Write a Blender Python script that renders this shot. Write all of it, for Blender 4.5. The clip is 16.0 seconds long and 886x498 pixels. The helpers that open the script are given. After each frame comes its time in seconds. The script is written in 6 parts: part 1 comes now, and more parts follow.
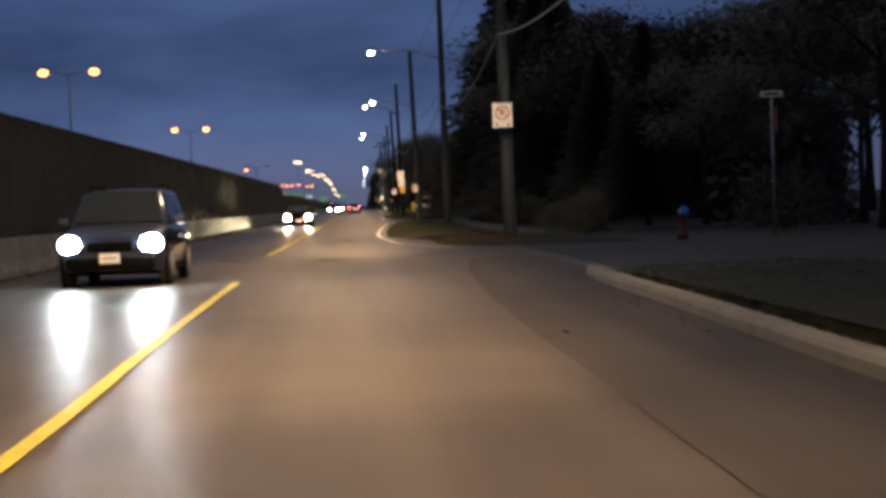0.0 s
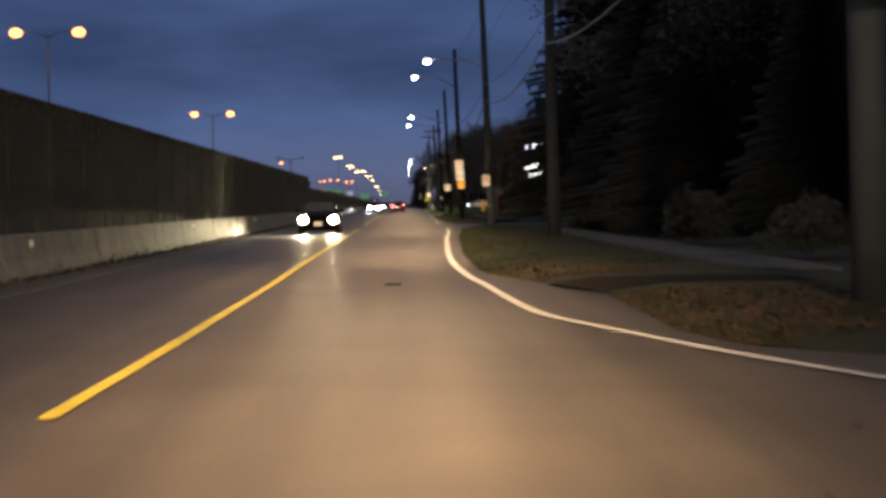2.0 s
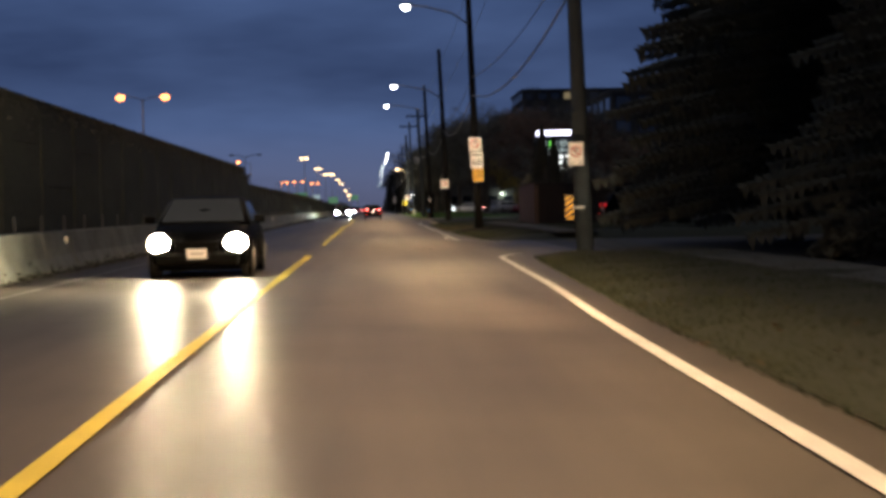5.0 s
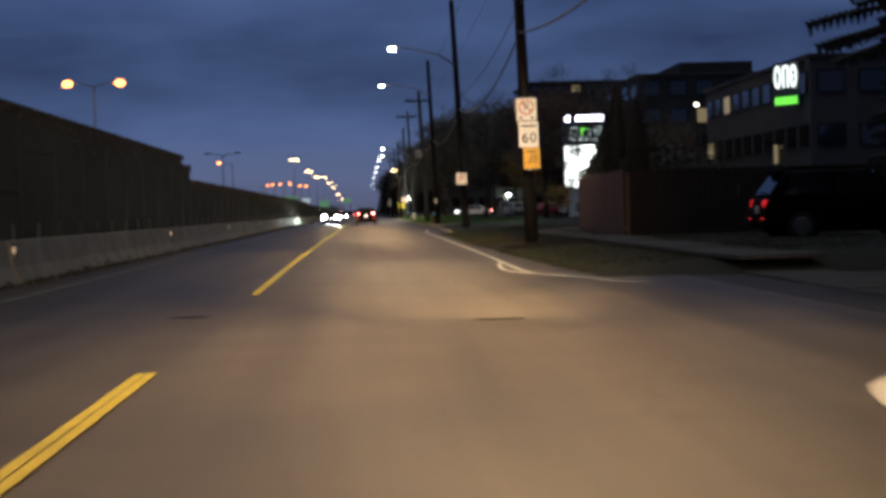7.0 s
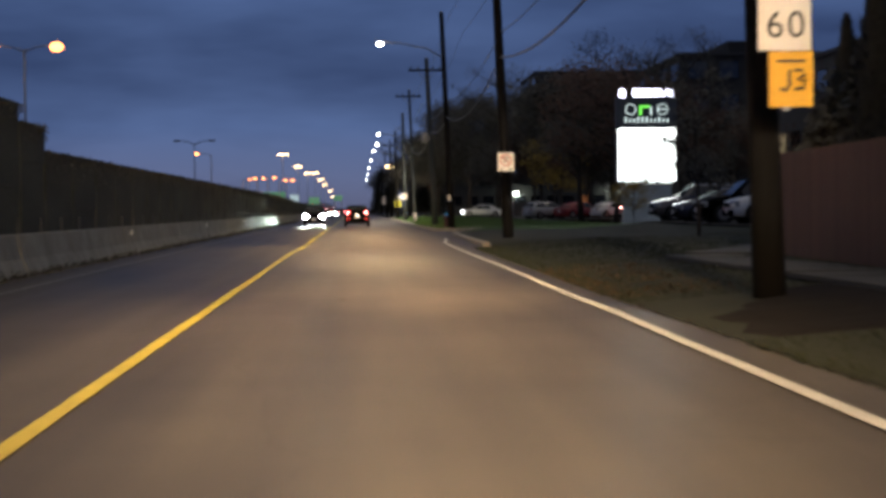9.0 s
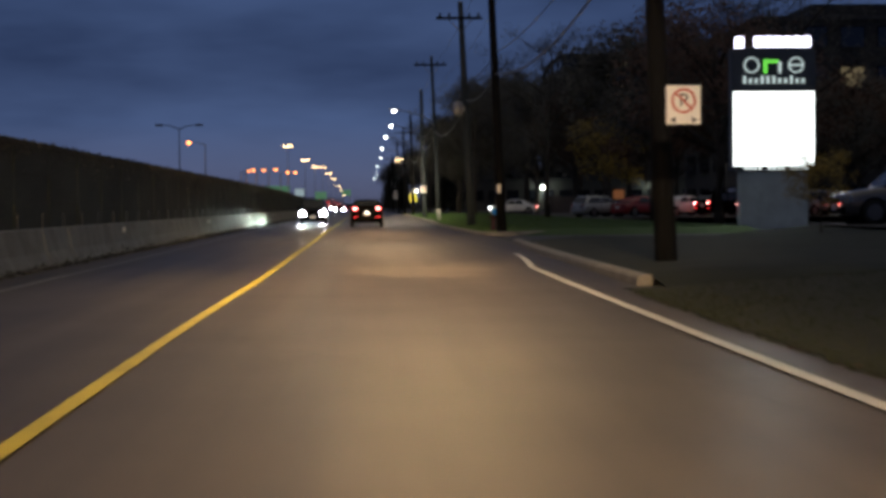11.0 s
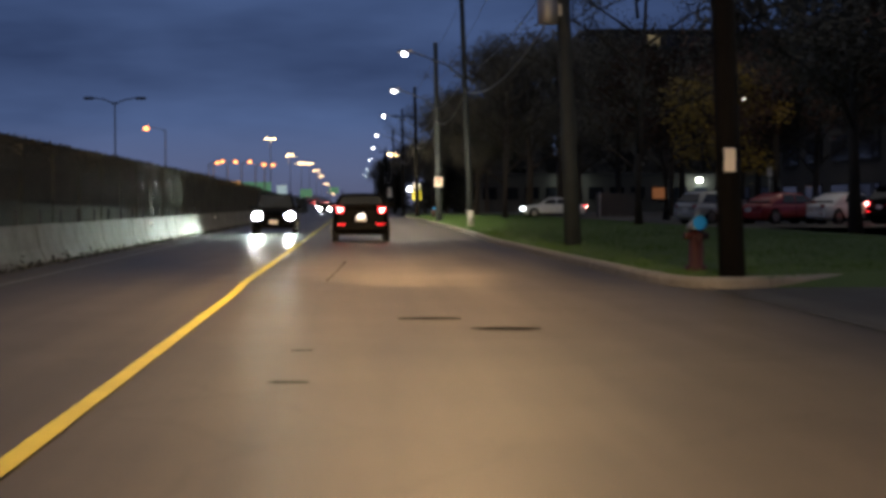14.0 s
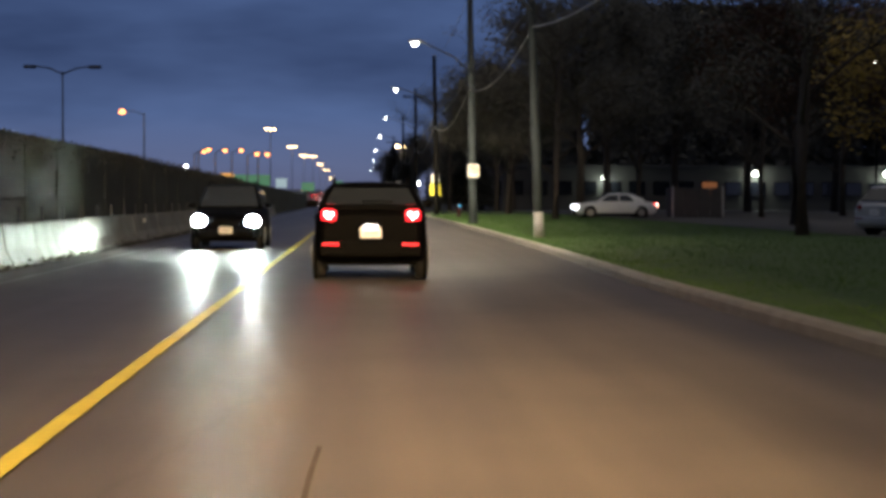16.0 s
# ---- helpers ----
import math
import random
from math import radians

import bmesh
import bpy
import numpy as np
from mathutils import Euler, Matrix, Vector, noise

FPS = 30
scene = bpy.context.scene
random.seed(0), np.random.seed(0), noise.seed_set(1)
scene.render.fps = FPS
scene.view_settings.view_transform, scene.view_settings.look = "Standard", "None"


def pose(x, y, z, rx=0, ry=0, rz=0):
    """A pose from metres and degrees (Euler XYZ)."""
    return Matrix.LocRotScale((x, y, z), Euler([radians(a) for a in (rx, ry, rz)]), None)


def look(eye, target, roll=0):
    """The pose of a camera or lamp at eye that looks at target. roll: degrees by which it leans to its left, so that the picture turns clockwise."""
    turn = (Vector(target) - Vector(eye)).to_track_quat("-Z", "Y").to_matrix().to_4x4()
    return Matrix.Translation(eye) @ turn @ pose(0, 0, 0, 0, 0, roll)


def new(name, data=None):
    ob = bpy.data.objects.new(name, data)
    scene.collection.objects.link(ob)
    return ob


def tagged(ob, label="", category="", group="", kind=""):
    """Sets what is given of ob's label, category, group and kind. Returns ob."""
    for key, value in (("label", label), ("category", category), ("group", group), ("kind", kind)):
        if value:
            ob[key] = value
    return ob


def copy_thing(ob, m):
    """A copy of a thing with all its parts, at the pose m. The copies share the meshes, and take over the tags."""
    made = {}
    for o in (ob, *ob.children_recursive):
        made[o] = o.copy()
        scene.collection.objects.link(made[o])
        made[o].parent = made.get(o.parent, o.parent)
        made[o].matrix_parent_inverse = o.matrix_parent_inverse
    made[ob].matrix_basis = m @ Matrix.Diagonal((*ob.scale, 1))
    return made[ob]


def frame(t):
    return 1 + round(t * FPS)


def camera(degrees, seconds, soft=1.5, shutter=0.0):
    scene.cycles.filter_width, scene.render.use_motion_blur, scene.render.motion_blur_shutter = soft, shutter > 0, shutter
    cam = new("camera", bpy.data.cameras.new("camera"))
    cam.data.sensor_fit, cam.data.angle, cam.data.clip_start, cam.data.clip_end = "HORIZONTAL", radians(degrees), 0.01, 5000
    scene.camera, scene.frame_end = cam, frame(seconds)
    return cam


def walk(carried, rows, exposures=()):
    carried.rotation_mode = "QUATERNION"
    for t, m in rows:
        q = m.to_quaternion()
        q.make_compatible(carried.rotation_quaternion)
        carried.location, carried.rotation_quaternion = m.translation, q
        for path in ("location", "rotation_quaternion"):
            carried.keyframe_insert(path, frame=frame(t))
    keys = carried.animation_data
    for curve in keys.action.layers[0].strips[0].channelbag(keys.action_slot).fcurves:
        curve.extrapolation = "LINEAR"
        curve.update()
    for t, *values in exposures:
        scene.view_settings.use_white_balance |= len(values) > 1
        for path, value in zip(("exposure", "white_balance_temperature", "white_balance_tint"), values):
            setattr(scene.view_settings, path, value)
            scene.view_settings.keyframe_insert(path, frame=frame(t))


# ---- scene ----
cam = camera(29.8, 16.0, soft=3.7, shutter=0.4)
PATH = [
    (0, (0.652, -3.302, 1.247), (0.855, 0.691, 1.137), -1.89),
    (0.5, (0.674, 5.183, 1.227), (0.859, 9.178, 1.122), -1.81),
    (1, (0.638, 13.853, 1.264), (0.798, 17.848, 1.16), -1.6),
    (1.5, (0.534, 22.495, 1.285), (0.663, 26.491, 1.176), -1.44),
    (2, (0.391, 31.028, 1.257), (0.495, 35.025, 1.147), -0.98),
    (2.5, (0.189, 37.544, 1.24), (0.284, 41.541, 1.129), -0.8),
    (3, (-0.038, 45.004, 1.191), (0.067, 49.001, 1.075), -0.57),
    (3.5, (-0.199, 52.546, 1.183), (-0.076, 56.542, 1.061), -0.64),
    (4, (-0.280, 60.314, 1.146), (-0.130, 64.31, 1.029), -0.78),
    (6.5, (-0.035, 97.068, 1.159), (0.161, 101.062, 1.074), -1.37),
    (7, (-0.059, 104.313, 1.161), (0.133, 108.308, 1.068), -1.56),
    (7.5, (-0.017, 112.078, 1.168), (0.178, 116.072, 1.082), -1.58),
    (8, (0.049, 119.684, 1.154), (0.251, 123.678, 1.064), -1.33),
    (8.5, (0.077, 127.277, 1.184), (0.287, 131.271, 1.098), -1.02),
    (9, (0.103, 134.8, 1.216), (0.315, 138.794, 1.121), -0.65),
    (9.5, (0.157, 142.045, 1.218), (0.367, 146.039, 1.123), -0.42),
    (10, (0.193, 149.141, 1.249), (0.394, 153.135, 1.144), -0.36),
    (12.5, (-0.034, 184.456, 1.196), (0.149, 188.45, 1.09), -0.74),
    (13, (-0.017, 191.649, 1.199), (0.182, 195.642, 1.096), -0.62),
    (13.5, (0.008, 198.456, 1.207), (0.22, 202.449, 1.105), -0.48),
    (14, (0.022, 205.068, 1.223), (0.24, 209.061, 1.116), -0.12),
    (14.5, (0.05, 211.688, 1.229), (0.268, 215.681, 1.121), 0.17),
    (15, (0.024, 218.59, 1.296), (0.234, 222.583, 1.184), 0.34),
    (15.5, (0.094, 226.136, 1.307), (0.306, 230.129, 1.192), 0.63),
    (16, (0.083, 232.572, 1.309), (0.29, 236.565, 1.19), 0.2),
]
walk(cam, [(t, look(eye, target, roll)) for t, eye, target, roll in PATH], [(0, 0), (0.5, -0.05), (1.0, -0.15), (1.5, -0.28), (2.0, -0.05), (2.5, 0), (3.4, 0), (4.0, -0.1), (6.4, -0.13), (7.2, -0.02), (8.0, 0.05), (9.3, 0.14), (10.2, -0.15), (12.4, -0.46), (13.0, -0.24), (13.6, -0.17), (14.4, -0.08), (15, -0.1), (16, 0.06)])

# ---------------------------------------------------------------- world and large lights
world = bpy.data.worlds.new("dusk_sky")
scene.world = world
world.use_nodes = True
wn, wl = world.node_tree.nodes, world.node_tree.links
wn.clear()
w_out = wn.new("ShaderNodeOutputWorld")
w_bg = wn.new("ShaderNodeBackground")
w_tc = wn.new("ShaderNodeTexCoord")
w_sep = wn.new("ShaderNodeSeparateXYZ")
w_ramp = wn.new("ShaderNodeValToRGB")
w_map = wn.new("ShaderNodeMapping")
w_noise = wn.new("ShaderNodeTexNoise")
w_cl = wn.new("ShaderNodeValToRGB")
w_mul = wn.new("ShaderNodeMixRGB")
w_mul.blend_type = "MULTIPLY"
w_mul.inputs[0].default_value = 1.0
wl.new(w_tc.outputs["Generated"], w_sep.inputs[0])
wl.new(w_sep.outputs["Z"], w_ramp.inputs[0])
el = w_ramp.color_ramp.elements
el[0].position, el[0].color = 0.0, (0.060, 0.068, 0.119, 1)
el[1].position, el[1].color = 1.0, (0.212, 0.198, 0.172, 1)
e = el.new(0.05); e.color = (0.041, 0.066, 0.146, 1)
e = el.new(0.16); e.color = (0.028, 0.050, 0.121, 1)
e = el.new(0.35); e.color = (0.019, 0.034, 0.086, 1)
w_map.inputs["Scale"].default_value = (2.0, 2.0, 8.0)
w_map.inputs["Location"].default_value = (0.3, 1.7, 0.4)
wl.new(w_tc.outputs["Generated"], w_map.inputs[0])
wl.new(w_map.outputs[0], w_noise.inputs["Vector"])
w_noise.inputs["Scale"].default_value = 1.3
w_noise.inputs["Detail"].default_value = 5.0
w_noise.inputs["Roughness"].default_value = 0.55
wl.new(w_noise.outputs["Fac"], w_cl.inputs[0])
c = w_cl.color_ramp.elements
c[0].position, c[0].color = 0.36, (0.42, 0.43, 0.47, 1)
c[1].position, c[1].color = 0.62, (1.15, 1.12, 1.08, 1)
wl.new(w_ramp.outputs[0], w_mul.inputs[1])
wl.new(w_cl.outputs[0], w_mul.inputs[2])
wl.new(w_mul.outputs[0], w_bg.inputs[0])
w_bg.inputs[1].default_value = 1.8
wl.new(w_bg.outputs[0], w_out.inputs[0])

# street lamps: place of the head (x, y, z) and of the foot of its pole (x, y)
# the first four are unseen, added to light the near lane
STREET_LAMPS = [
    (1, -32, 9.6), (1, 4, 9.6), (1, 35, 9.8), (1.17, 61.2, 10.22), (1.72, 88.5, 9.72), (2.05, 119.3, 8.86), (1.74, 152.5, 10.52),
    (1.74, 189.3, 9.53), (1.68, 227.7, 10.56), (2.28, 275.6, 7.68), (2.54, 302.8, 7.95), (2.67, 343.1, 8.64),
    (2.75, 386.7, 8.86), (2.97, 436.2, 9.1), (3.2, 503.7, 9.33), (3.63, 592.9, 9.56), (4.07, 711.3, 9.79)]
ROAD_GLOW = (1.0, 0.645, 0.33)
LAMP_POWER = 8600.0


def spot(name, m, power, colour, degrees, blend=0.5, size=0.1, stretch=(1, 1)):
    lamp = bpy.data.lights.new(name, "SPOT")
    lamp.energy, lamp.color, lamp.spot_size, lamp.spot_blend, lamp.shadow_soft_size = power, colour, radians(degrees), blend, size
    ob = new(name, lamp)
    ob.matrix_world = m @ Matrix.Diagonal((stretch[0], stretch[1], 1, 1))
    return ob


# narrow warm pools from the heads stand in for the camera car's headlights
for hx, hy, hz in STREET_LAMPS[:12]:
    if hy < 40:
        aim, wide, gain, tint = -1.3, 0.26 if hy < 20 else 0.22, 1.25, ROAD_GLOW
    elif hy < 260:
        aim, wide, gain, tint = -1.4 if hy < 180 else -1.6, 0.20, 1.75 if hy > 220 else 2.05 if hy > 180 else 1.75 if 100 < hy < 130 else 1.2, ROAD_GLOW if hy < 100 else (1.0, 0.665, 0.315)
    else:  # newer cool white heads that also reach the lawn
        aim, wide, gain, tint = 1.1, 0.36, 1.15, (1.0, 0.85, 0.60)
    head, power = (hx - 0.3, hy, hz - 0.22), LAMP_POWER * gain * (hz / 9.6) ** 2
    spot("street_light", look(head, (hx + aim, hy, 0)), power * 0.7, tint, 150, 0.9, 0.25, (1.0, wide))
    # more spots added along the lane, carrying on that stand-in for headlights
    spot("lane_fill_throw", look(head, (hx + aim * 0.7, hy + 13.5, 0)), power * 1.7, tint, 100, 1.0, 0.25, (wide * 1.2, 1.0))
    spot("lane_fill_throw", look(head, (hx + aim * 0.6, hy + 25.0, 0)), power * 2.6, tint, 50, 1.0, 0.25, (wide * 1.6, 1.0))

# narrow spots added at the heads to brighten signs, in place of reflected headlights
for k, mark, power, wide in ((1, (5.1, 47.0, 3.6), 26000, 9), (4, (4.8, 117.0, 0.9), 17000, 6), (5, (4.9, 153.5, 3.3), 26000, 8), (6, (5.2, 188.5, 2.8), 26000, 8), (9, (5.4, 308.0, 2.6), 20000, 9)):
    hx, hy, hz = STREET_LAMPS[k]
    spot("sign_fill", look((hx - 0.3, hy, hz - 0.22), mark), power, (1.0, 0.80, 0.60), wide, 0.6, 0.2)

# ---------------------------------------------------------------- materials


def material(name, colour, rough=0.6, metal=0.0, vary=0.25, scale=3.0, fine=40.0, bump=0.0, second=None, spec=0.5, world_space=False, stretch=(1, 1, 1), per_object=0.0, coat=0.0):
    m = bpy.data.materials.new(name)
    m.use_nodes = True
    n, l = m.node_tree.nodes, m.node_tree.links
    b = n["Principled BSDF"]
    b.inputs["Roughness"].default_value, b.inputs["Metallic"].default_value = rough, metal
    b.inputs["Specular IOR Level"].default_value = spec
    b.inputs["Coat Weight"].default_value = coat
    tc = n.new("ShaderNodeNewGeometry") if world_space else n.new("ShaderNodeTexCoord")
    src = tc.outputs["Position"] if world_space else tc.outputs["Object"]
    mp = n.new("ShaderNodeMapping")
    mp.inputs["Scale"].default_value = stretch
    l.new(src, mp.inputs[0])
    big, small = n.new("ShaderNodeTexNoise"), n.new("ShaderNodeTexNoise")
    for t, s, d in ((big, scale, 4), (small, fine, 3)):
        t.inputs["Scale"].default_value, t.inputs["Detail"].default_value = s, d
        l.new(mp.outputs[0], t.inputs["Vector"])
    add = n.new("ShaderNodeMath")
    add.operation = "ADD"
    l.new(big.outputs["Fac"], add.inputs[0]), l.new(small.outputs["Fac"], add.inputs[1])
    top = add.outputs[0]
    if per_object:
        oi, ma = n.new("ShaderNodeObjectInfo"), n.new("ShaderNodeMath")
        ma.operation = "MULTIPLY_ADD"
        ma.inputs[1].default_value = per_object
        l.new(oi.outputs["Random"], ma.inputs[0]), l.new(top, ma.inputs[2])
        top = ma.outputs[0]
    half = n.new("ShaderNodeMapRange")
    half.inputs["From Min"].default_value, half.inputs["From Max"].default_value = 0.65, 1.35 + per_object
    l.new(top, half.inputs["Value"])
    mix = n.new("ShaderNodeMixRGB")
    second = second or tuple(v * (1 + vary) for v in colour)
    mix.inputs[1].default_value = (*(v * (1 - vary) for v in colour), 1)
    mix.inputs[2].default_value = (*second, 1)
    l.new(half.outputs[0], mix.inputs[0]), l.new(mix.outputs[0], b.inputs["Base Color"])
    if bump:
        bu = n.new("ShaderNodeBump")
        bu.inputs["Strength"].default_value, bu.inputs["Distance"].default_value = bump, 0.01
        l.new(add.outputs[0], bu.inputs["Height"]), l.new(bu.outputs[0], b.inputs["Normal"])
    return m


def glowing(name, colour, strength, base=(0.5, 0.5, 0.5)):
    m = bpy.data.materials.new(name)
    m.use_nodes = True
    b = m.node_tree.nodes["Principled BSDF"]
    b.inputs["Base Color"].default_value = (*base, 1)
    b.inputs["Emission Color"].default_value = (*colour, 1)
    b.inputs["Emission Strength"].default_value = strength
    b.inputs["Roughness"].default_value = 0.3
    return m


def asphalt_material(name, colour, rough):
    m = material(name, colour, rough, 0, 0.30, 0.55, 55.0, 0.25, world_space=True, spec=0.2)
    n, l = m.node_tree.nodes, m.node_tree.links
    b = n["Principled BSDF"]
    geo = [x for x in n if x.bl_idname == "ShaderNodeNewGeometry"][0]
    mp = n.new("ShaderNodeMapping")
    mp.inputs["Scale"].default_value = (1.1, 0.035, 1)
    l.new(geo.outputs["Position"], mp.inputs[0])
    streak = n.new("ShaderNodeTexNoise")
    streak.inputs["Scale"].default_value, streak.inputs["Detail"].default_value = 1.6, 5
    l.new(mp.outputs[0], streak.inputs["Vector"])
    r = n.new("ShaderNodeMapRange")
    r.inputs["From Min"].default_value, r.inputs["From Max"].default_value = 0.3, 0.7
    r.inputs["To Min"].default_value, r.inputs["To Max"].default_value = 0.72, 1.22
    l.new(streak.outputs["Fac"], r.inputs["Value"])
    crack = n.new("ShaderNodeTexVoronoi")
    crack.feature = "DISTANCE_TO_EDGE"
    crack.inputs["Scale"].default_value = 0.28
    warp = n.new("ShaderNodeTexNoise")
    warp.inputs["Scale"].default_value, warp.inputs["Detail"].default_value = 1.2, 6
    l.new(geo.outputs["Position"], warp.inputs["Vector"])
    mixv = n.new("ShaderNodeMixRGB")
    mixv.inputs[0].default_value = 0.30
    l.new(geo.outputs["Position"], mixv.inputs[1]), l.new(warp.outputs["Color"], mixv.inputs[2])
    l.new(mixv.outputs[0], crack.inputs["Vector"])
    cr = n.new("ShaderNodeMapRange")
    cr.inputs["From Min"].default_value, cr.inputs["From Max"].default_value = 0.0, 0.006
    cr.inputs["To Min"].default_value, cr.inputs["To Max"].default_value = 0.78, 1.0
    l.new(crack.outputs["Distance"], cr.inputs["Value"])
    mul = n.new("ShaderNodeMath")
    mul.operation = "MULTIPLY"
    l.new(r.outputs[0], mul.inputs[0]), l.new(cr.outputs[0], mul.inputs[1])
    old = b.inputs["Base Color"].links[0].from_socket
    mx = n.new("ShaderNodeMixRGB")
    mx.blend_type = "MULTIPLY"
    mx.inputs[0].default_value = 1.0
    l.new(old, mx.inputs[1]), l.new(mul.outputs[0], mx.inputs[2])
    l.new(mx.outputs[0], b.inputs["Base Color"])
    return m


ASPHALT = asphalt_material("asphalt", (0.090, 0.078, 0.066), 0.42)
DRIVE = asphalt_material("driveway_asphalt", (0.062, 0.06, 0.057), 0.6)
SEAM = asphalt_material("seam_asphalt", (0.072, 0.064, 0.056), 0.5)
YELLOW = material("yellow_road_paint", (0.56, 0.45, 0.05), 0.55, 0, 0.25, 1.5, 30, 0.3, world_space=True)
WHITE_LINE = material("white_road_paint", (0.62, 0.62, 0.60), 0.55, 0, 0.2, 1.5, 30, 0.3, world_space=True)
FADED_LINE = material("faded_white_paint", (0.30, 0.30, 0.29), 0.6, 0, 0.45, 1.2, 25, 0.3, world_space=True)
KERB = material("kerb_concrete", (0.26, 0.24, 0.215), 0.8, 0, 0.3, 2.0, 40, 0.5, world_space=True)
CONCRETE = material("barrier_concrete", (0.23, 0.23, 0.20), 0.8, 0, 0.4, 1.6, 30, 0.5, world_space=True)
PAVING = material("sidewalk_concrete", (0.075, 0.075, 0.071), 0.85, 0, 0.25, 1.0, 30, 0.4, world_space=True)
NOISEWALL = material("weathered_wall_panel", (0.050, 0.052, 0.042), 0.9, 0, 0.45, 0.5, 14, 0.8, second=(0.076, 0.084, 0.058), world_space=True, stretch=(1, 0.6, 1.6))
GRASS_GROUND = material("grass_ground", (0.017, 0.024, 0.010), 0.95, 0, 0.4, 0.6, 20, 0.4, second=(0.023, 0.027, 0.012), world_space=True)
LAWN_GROUND = material("lawn_ground", (0.05, 0.11, 0.022), 0.95, 0, 0.35, 0.7, 22, 0.5, second=(0.07, 0.12, 0.028), world_space=True)
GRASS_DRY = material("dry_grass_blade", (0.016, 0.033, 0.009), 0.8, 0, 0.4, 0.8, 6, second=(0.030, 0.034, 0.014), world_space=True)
GRASS_GREEN = material("green_grass_blade", (0.065, 0.155, 0.026), 0.7, 0, 0.35, 0.8, 6, second=(0.09, 0.17, 0.035), world_space=True)
EARTH = material("dark_ground", (0.03, 0.03, 0.026), 0.95, 0, 0.4, 0.3, 8, 0.5, world_space=True)
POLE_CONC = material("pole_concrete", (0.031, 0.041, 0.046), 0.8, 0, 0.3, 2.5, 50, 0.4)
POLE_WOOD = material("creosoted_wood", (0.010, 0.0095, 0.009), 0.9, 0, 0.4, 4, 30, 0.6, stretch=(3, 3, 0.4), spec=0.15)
GALV = material("galvanised_steel", (0.35, 0.36, 0.37), 0.5, 0.8, 0.2, 4, 50)
SHRUB_LEAF = material("shrub_leaves", (0.05, 0.05, 0.036), 0.8, 0, 0.45, 1.0, 8)
# paler cable sheath, the lamplight on the heavy bundle put into its colour
CABLE_LIT = material("lit_bundle_sheath", (0.30, 0.29, 0.27), 0.5, 0.0, 0.2, 4, 50)
CABLE = material("cable_sheath", (0.10, 0.10, 0.10), 0.35, 0.0, 0.1, 4, 50)
SIGN_WHITE = material("reflective_white", (0.82, 0.78, 0.72), 0.45, 0, 0.06, 5, 40)
SIGN_RED = material("sign_red", (0.50, 0.06, 0.03), 0.5, 0, 0.15, 5, 40)
SIGN_BLACK = material("sign_black", (0.015, 0.015, 0.015), 0.5, 0, 0.1, 5, 40)
SIGN_YELLOW = material("sign_yellow", (0.80, 0.42, 0.01), 0.45, 0, 0.1, 5, 40)
SIGN_LIME = material("fluorescent_sign_yellow", (0.80, 0.74, 0.05), 0.5, 0, 0.06, 5, 60)
RUBBER = material("tyre_rubber", (0.009, 0.009, 0.009), 0.8, 0, 0.2, 6, 60)
RIM = material("alloy_rim", (0.30, 0.30, 0.31), 0.35, 0.9, 0.15, 6, 60)
CAR_GLASS = material("tinted_car_glass", (0.012, 0.014, 0.017), 0.06, 0, 0.1, 2, 10, spec=0.7)
TRIM_BLACK = material("black_plastic_trim", (0.004, 0.004, 0.004), 0.8, 0, 0.2, 6, 60, spec=0.04)
PLATE = material("plate_white", (0.75, 0.75, 0.75), 0.5, 0, 0.05, 6, 60)
PAINTS = {
    "black": material("black_car_paint", (0.0015, 0.0015, 0.0018), 0.5, 0.0, 0.1, 2, 60, spec=0.02, coat=0.0),
    "grey": material("grey_car_paint", (0.09, 0.09, 0.10), 0.3, 0.4, 0.1, 2, 60, coat=0.8),
    "silver": material("silver_car_paint", (0.42, 0.43, 0.44), 0.32, 0.5, 0.08, 2, 60, coat=0.8),
    "white": material("white_car_paint", (0.72, 0.73, 0.75), 0.3, 0.0, 0.05, 2, 60, coat=0.8),
    "red": material("red_car_paint", (0.25, 0.015, 0.02), 0.3, 0.1, 0.1, 2, 60, coat=0.8),
    "blue": material("dark_blue_car_paint", (0.015, 0.02, 0.045), 0.28, 0.3, 0.1, 2, 60, coat=0.8)}
HEAD_ON = glowing("headlamp_lit_warm", (1.0, 0.84, 0.56), 320.0)
HEAD_COLD = glowing("headlamp_lit_white", (0.88, 0.98, 1.0), 350.0)
HEAD_NEAR = glowing("headlamp_lit_blue_white", (0.86, 0.95, 1.0), 170.0)
HEAD_DIM = glowing("headlamp_lit_low", (0.9, 0.96, 1.0), 7.0)
HEAD_OFF = material("headlamp_lens", (0.35, 0.37, 0.40), 0.12, 0.3, 0.1, 6, 60)
TAIL_ON = glowing("tail_lamp_lit", (1.0, 0.02, 0.03), 3.0, (0.4, 0.01, 0.01))
TAIL_DIM = glowing("tail_lamp_dim", (1.0, 0.03, 0.04), 0.5, (0.3, 0.01, 0.01))
TAIL_CORE = glowing("brake_lamp_core", (1.0, 0.36, 0.32), 30.0, (0.4, 0.01, 0.01))
TAIL_OFF = material("tail_lamp_lens", (0.20, 0.01, 0.01), 0.2, 0, 0.1, 6, 60)
LED_GLOW = glowing("street_lamp_lens", (0.95, 1.0, 0.97), 30.0)
SODIUM = glowing("sodium_lamp_lens", (1.0, 0.31, 0.075), 6.5)
SODIUM_PALE = glowing("high_mast_lens", (1.0, 0.66, 0.30), 14.0)
BARK = material("tree_bark", (0.05, 0.04, 0.032), 0.9, 0, 0.4, 3, 25, 0.8, stretch=(2, 2, 0.5))
